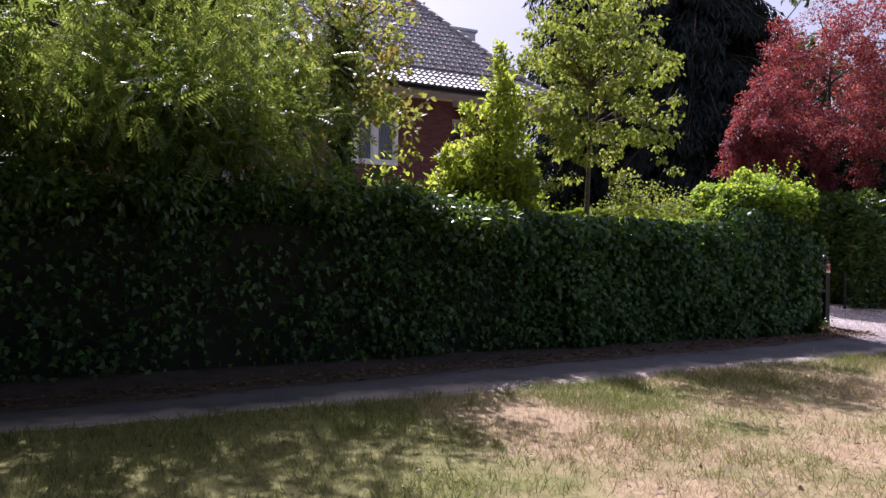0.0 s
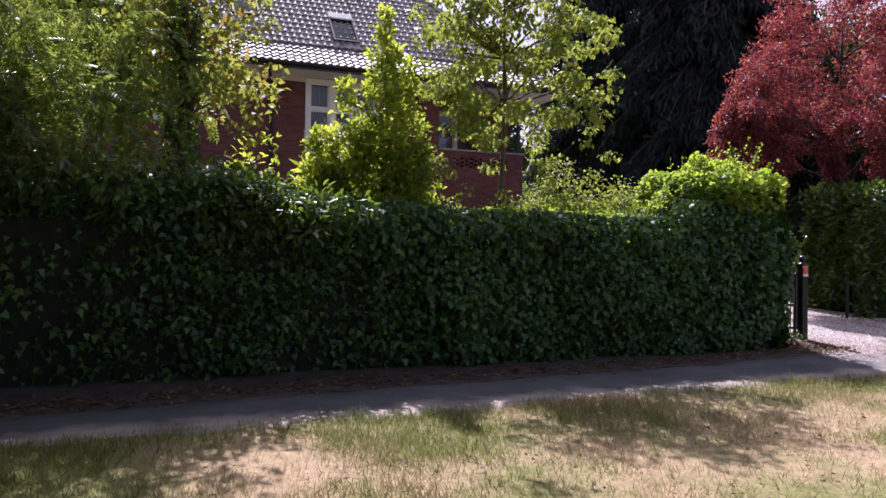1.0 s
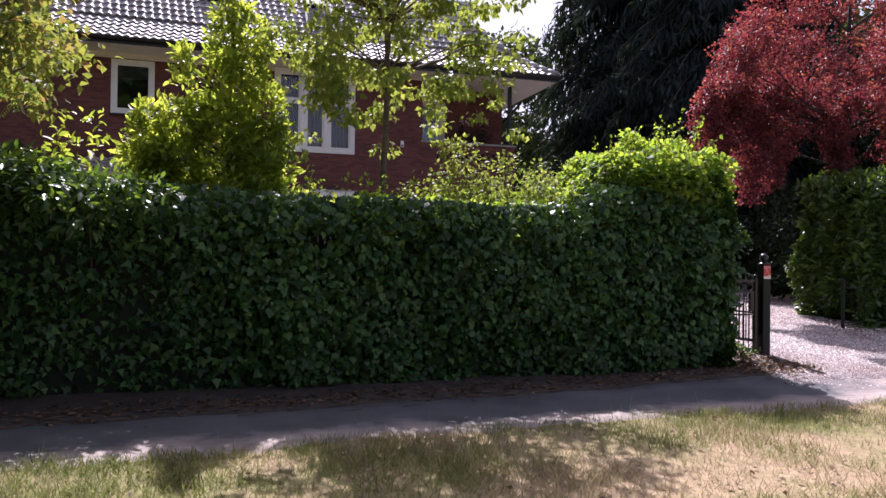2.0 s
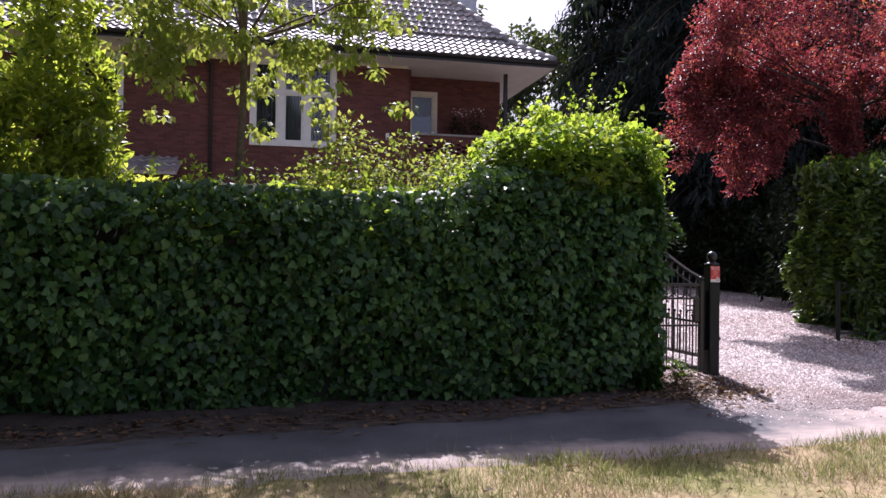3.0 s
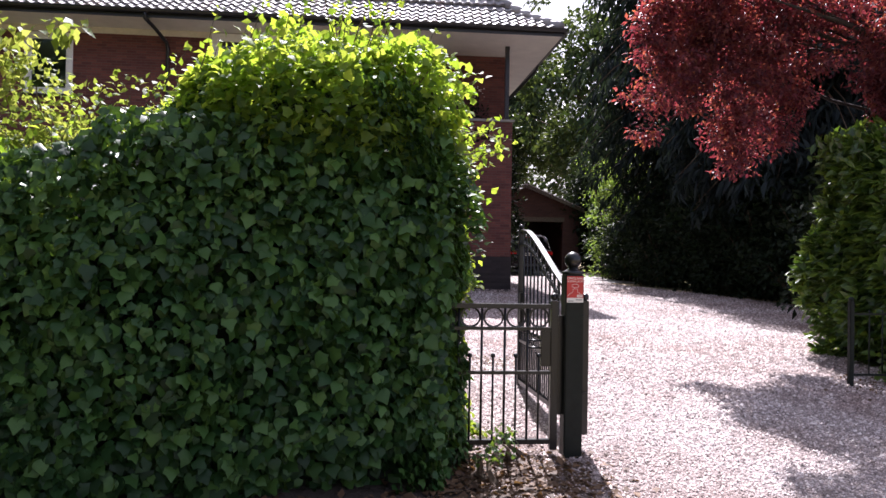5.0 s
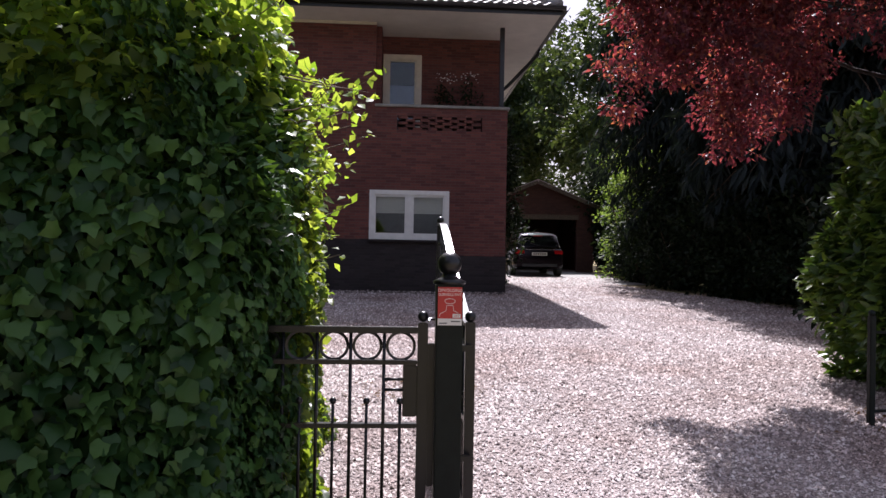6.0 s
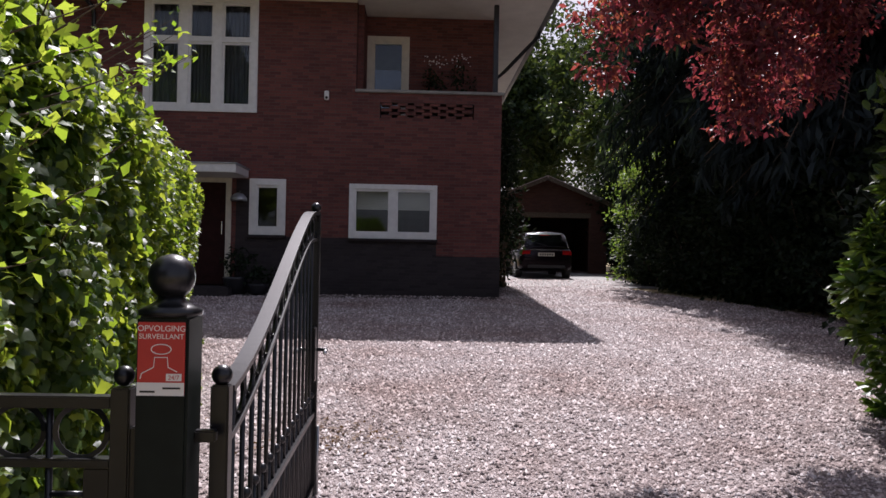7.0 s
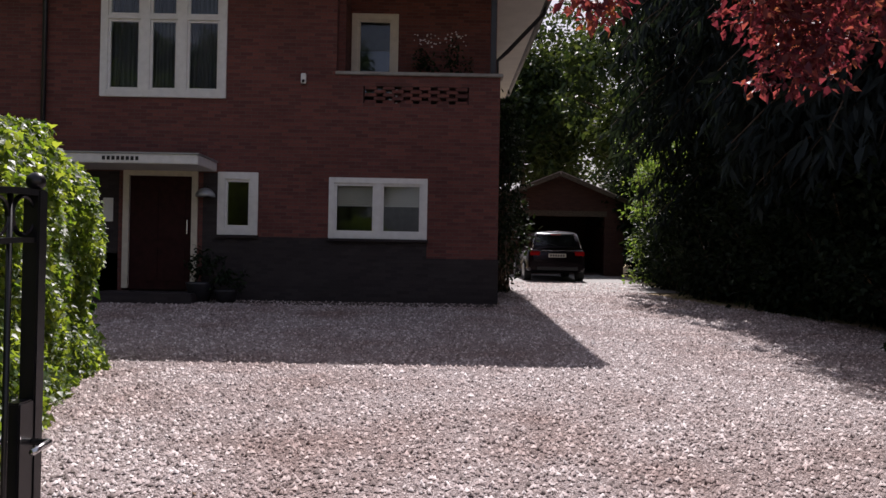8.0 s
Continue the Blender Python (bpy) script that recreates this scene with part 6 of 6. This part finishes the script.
def blades(name, P, h, lean, mat, label, width=1.0):
    n = len(P)
    a = rng.uniform(0, 2 * math.pi, n)
    side = np.stack([np.cos(a), np.sin(a), np.zeros(n)], 1)
    bend = np.stack([-np.sin(a), np.cos(a), np.zeros(n)], 1)
    up = unit(np.stack([rng.normal(0, lean, n), rng.normal(0, lean, n), np.ones(n)], 1))
    V = P[:, None] + h[:, None, None] * (width * BLADE[None, :, 0, None] * side[:, None] + BLADE[None, :, 1, None] * up[:, None] + BLADE[None, :, 2, None] * bend[:, None] * 1.4)
    F = BLADE_F[None] + (np.arange(n) * 4)[:, None, None]
    return tagged(put(name, tri_mesh(name, V.reshape(-1, 3), F.reshape(-1, 3)), mat), label, "grass", kind="stuff")


def path_near(x):
    return np.interp(x, PATH_NEAR_X, PATH_NEAR_Y)


n = 190000
x = rng.uniform(-4.5, 14.5, n)
y = path_near(x) + 0.05 - rng.random(n) ** 1.1 * 5.2
P = np.stack([x, y, gz(y)], 1)
thick = fbm(P, 0.8, 40) + 0.6 * fbm(P, 3.0, 41)
keep = rng.random(n) < np.clip(0.72 + thick, 0.15, 1) * np.interp(x, [1.0, 3.5], [0.5, 1])
h = rng.uniform(0.025, 0.085, n) * (1 + 0.9 * np.clip(thick, 0, 1))
blades("verge_grass", P[keep], h[keep], 0.75, M_BLADE, "short dry straw-coloured grass with green tufts", 1.1)


def green_blade():
    k = Mat("green_grass_blade", 0.55, 0, 0.3)
    col = k.ramp(k.island(), (0.0, (0.08, 0.12, 0.025)), (0.6, (0.17, 0.22, 0.05)), (1.0, (0.42, 0.38, 0.17)))
    k.color(col).translucent(col, 0.4)
    return k.m


M_GREENBLADE = green_blade()
n = 85000
x = -4.5 + 16.7 * rng.random(n) ** 1.25
y = path_near(x) + 0.1 - rng.random(n) ** 1.4 * np.interp(x, [-4, 2, 5, 11], [3.6, 2.8, 1.2, 0.8])
P = np.stack([x, y, gz(y) - 0.005], 1)
cl = fbm(P, 1.5, 50) + 0.5 * fbm(P, 5, 51)
keep = rng.random(n) < np.clip(0.5 + 1.5 * cl, 0.0, 1) * np.interp(x, [3, 5], [1, 0.5])
h = rng.uniform(0.03, 0.085, n) * (1 + 0.8 * np.clip(cl, 0, 1))
blades("path_edge_grass", P[keep], h[keep], 0.4, M_GREENBLADE, "longer green grass along the footpath edge", 0.6)
n = 380
x = rng.uniform(-2, 11.8, n)
y = path_near(x) - rng.random(n) ** 2 * 0.9
P = np.stack([x, y, gz(y)], 1)
blades("seed_stalks", P, rng.uniform(0.1, 0.26, n), 0.22, M_BLADE, "tall dry seeding grass stalks", 0.14)


def stones():
    """Loose chippings, thinning out towards the footpath."""
    n = 104000
    y = 7.3 + 15.1 * rng.random(n) ** 1.2
    y[:8000] = rng.uniform(22.6, 31, 8000)
    lo, hi = np.interp(y, DRIVE_Y, DRIVE_L), np.interp(y, DRIVE_Y, DRIVE_R)
    x = lo - 0.05 + (hi - lo + 0.1) * rng.random(n)
    keep = rng.random(n) < np.interp(y, [7.3, 7.75, 8.3], [0.03, 0.3, 1.0])
    x, y = x[keep], y[keep]
    n = len(x)
    r = (0.006 + 0.011 * rng.random(n) ** 1.4) * np.interp(y, [8, 10.5, 16, 30], [0.62, 0.95, 1.2, 1.6])
    a = np.array([0, 1.57, 3.14, 4.71]) + rng.uniform(0, 6.28, (n, 1)) + rng.normal(0, 0.25, (n, 4))
    s = rng.uniform(0.7, 1.35, (n, 4))
    ring = np.stack([np.cos(a) * s, np.sin(a) * s, rng.uniform(-0.1, 0.25, (n, 4))], 2)
    top = np.stack([rng.normal(0, 0.3, n), rng.normal(0, 0.3, n), rng.uniform(0.8, 1.5, n)], 1)[:, None]
    V = np.concatenate([ring, top], 1) * r[:, None, None]
    V += np.stack([x, y, gz(y) + np.where(y < 7.8, 0.007, 0.017)], 1)[:, None]
    tf = np.array([(0, 1, 4), (1, 2, 4), (2, 3, 4), (3, 0, 4)])
    F = tf[None] + (np.arange(n) * 5)[:, None, None]
    tagged(put("gravel", tri_mesh("gravel", V.reshape(-1, 3), F.reshape(-1, 3)), M_STONE), "loose pale pink and grey crushed gravel stones", "gravel", kind="stuff")


stones()


def litter():
    n = 3600
    x = rng.uniform(-3, 11.6, n)
    y = np.interp(x, PATH_FAR_X, PATH_FAR_Y) + rng.normal(0.26, 0.14, n)
    k = 1700
    x[:k] = rng.normal(11.6, 0.26, k)
    y[:k] = rng.normal(8.6, 0.3, k)
    P = np.stack([x, y, gz(y) + 0.022], 1)
    me = leaf_mesh("fallen_leaves", "broad", P, rnd(n) * np.array((1, 1, 0.15)), rnd(n, 0.3) + np.array((0, 0, 1)), rng.uniform(0.03, 0.075, n))
    tagged(put("fallen_leaves", me, M_DRYLEAF), "brown fallen leaves scattered under the hedge", "leaf litter", kind="stuff")
    # brown patches on the gravel
    n = 700
    x, y = rng.normal(12.0, 0.28, n), rng.normal(11.9, 0.22, n)
    x[350:], y[350:] = rng.normal(15.45, 0.2, 350), rng.normal(10.75, 0.35, 350)
    P = np.stack([x, y, gz(y) + 0.03], 1)
    me = leaf_mesh("gravel_leaves", "broad", P, rnd(n) * np.array((1, 1, 0.15)), rnd(n, 0.4) + np.array((0, 0, 1)), rng.uniform(0.02, 0.045, n))
    tagged(put("gravel_leaves", me, M_DRYLEAF), "small brown leaves blown together on the gravel", "leaf litter", kind="stuff")
    bm = bmesh.new()
    for k in range(150):
        x0 = rng.uniform(-1, 11.6)
        y0 = float(np.interp(x0, PATH_FAR_X, PATH_FAR_Y)) + rng.normal(0.12, 0.14)
        a, L = rng.uniform(-0.5, 0.5) + (3.14 if k % 2 else 0), rng.uniform(0.08, 0.3)
        p = np.array((x0, y0, float(gz(y0)) + 0.018))
        tube(bm, wander(p, p + np.array((math.cos(a) * L, math.sin(a) * L, 0.012)), 4, 0.008), [0.004, 0.0035, 0.003, 0.002], 4)
    tagged(part("fallen_twigs", bm, M_TWIG), "thin dry twigs lying on the soil under the hedge", "twigs", kind="stuff")
    n = 500
    x = rng.uniform(0, 12, n)
    y = path_near(x) - rng.uniform(0.1, 4, n)
    P = np.stack([x, y, gz(y) + 0.03], 1)
    me = leaf_mesh("dry_leaves", "broad", P, rnd(n) * np.array((1, 1, 0.15)), rnd(n, 0.4) + np.array((0, 0, 1)), rng.uniform(0.03, 0.06, n))
    tagged(put("dry_leaves", me, M_DRYLEAF), "dry curled leaves lying on the sunburnt grass", "leaf litter", kind="stuff")


litter()

for k, (x, y, h) in enumerate(((11.58, 8.95, 0.16), (11.45, 8.6, 0.14))):
    reseed(150 + k)
    bush("small green weed growing beside the gate post", x, y, 0.09, 0.08, h, 8, M_LAURELSHADE, "broad", 0.045, 1300, 0.06, "weed")

# ================= roof tiles =================
TW, TE = 0.21, 0.27


def tile_arrays():
    """One pantile: an S-shaped section with a turned lower lip; x across, y up the slope."""
    prof = [(-0.115, 0.002), (-0.092, -0.01), (-0.055, -0.017), (-0.02, -0.013), (0.008, 0.002), (0.032, 0.018), (0.058, 0.025), (0.085, 0.02), (0.112, 0.004)]
    V, F = [], []
    # the lip has corners of its own, so that its edge stays crisp
    for y, dz in ((0.006, -0.03), (0.0, 0.034), (0.0, 0.034), (0.31, -0.014)):
        V += [(u, y, w + dz) for u, w in prof]
    m = len(prof)
    for r in (0, 2):
        for k in range(m - 1):
            a = r * m + k
            F += [(a, a + 1, a + m + 1), (a, a + m + 1, a + m)]
    return np.array(V), np.array(F)


TV, TF = tile_arrays()
me_tile = tri_mesh("tile", TV, TF, True)
me_tile.materials.append(M_TILE)
loose, count = [], 0
run, row = 0.0, 0
d = 0.0
while d < 5.6:
    s = (roof_z(d + 0.05) - roof_z(max(d - 0.0, 0))) / 0.05
    ang = math.atan(s)
    z = roof_z(d)
    yy = EY0 - 0.03 + d
    x = EX0 + d + 0.15
    while x < EX1 - d + (0.06 if d < 0.2 else -0.02):
        jx, jz, ja = rng.normal(0, 0.003), rng.normal(0, 0.003), rng.normal(0, 0.35)
        m = pose(x + jx, yy, z + 0.01 + jz, math.degrees(ang) + ja, ja, ja)
        near = row < 11 and x > 8.1
        if near and count < 300:
            o = new("tile", me_tile)
            o.parent = roof
            o.matrix_basis = HINV @ m
            count += 1
        else:
            A = np.array(m)
            loose.append(TV @ A[:3, :3].T + A[:3, 3])
        x += TW
    d += TE * math.cos(ang)
    row += 1
allv = np.concatenate(loose) - np.array((6.4, 27.2, HB))
allf = (TF[None] + (np.arange(len(loose)) * len(TV))[:, None, None]).reshape(-1, 3)
tagged(put("upper_tiles", tri_mesh("upper_tiles", allv, allf, True), M_TILE, roof), kind="stuff")
# zinc-clad dormer standing out of the far side of the roof
dormer = hpart("dormer", boxm(12.9, 26.5, 8.6, 14.3, 28.2, 10.5, 0.02), M_ZINC, roof, "grey zinc-clad dormer")
hpart("coping", boxm(12.85, 26.45, 10.5, 14.38, 28.25, 10.62, 0.015), M_ZINC, dormer)
# rounded hip tiles up the corner
for k in range(26):
    dd = 0.05 + k * 0.2
    bm = bmesh.new()
    p = Vector((EX1 - dd, EY0 + dd, roof_z(dd) + 0.02))
    q = Vector((EX1 - dd - 0.24, EY0 + dd + 0.24, roof_z(dd + 0.24) + 0.035))
    tube(bm, [p, q], [0.115, 0.09], 10)
    hpart("hip_tile", bm, M_TILE, roof, smooth=True)
# pantiles on the lean-to roof of the bay
loose = []
for row in range(4):
    for k in range(14):
        m = pose(2.5 + k * TW, 21.34 + row * 0.245, 3.57 + row * 0.112, 24.4 + rng.normal(0, 0.3), 0, 0)
        A = np.array(m)
        loose.append(TV @ A[:3, :3].T + A[:3, 3])
allv = np.concatenate(loose) - np.array((6.4, 27.2, HB))
allf = (TF[None] + (np.arange(len(loose)) * len(TV))[:, None, None]).reshape(-1, 3)
tagged(put("bay_tiles", tri_mesh("bay_tiles", allv, allf, True), M_TILE, bay), kind="stuff")
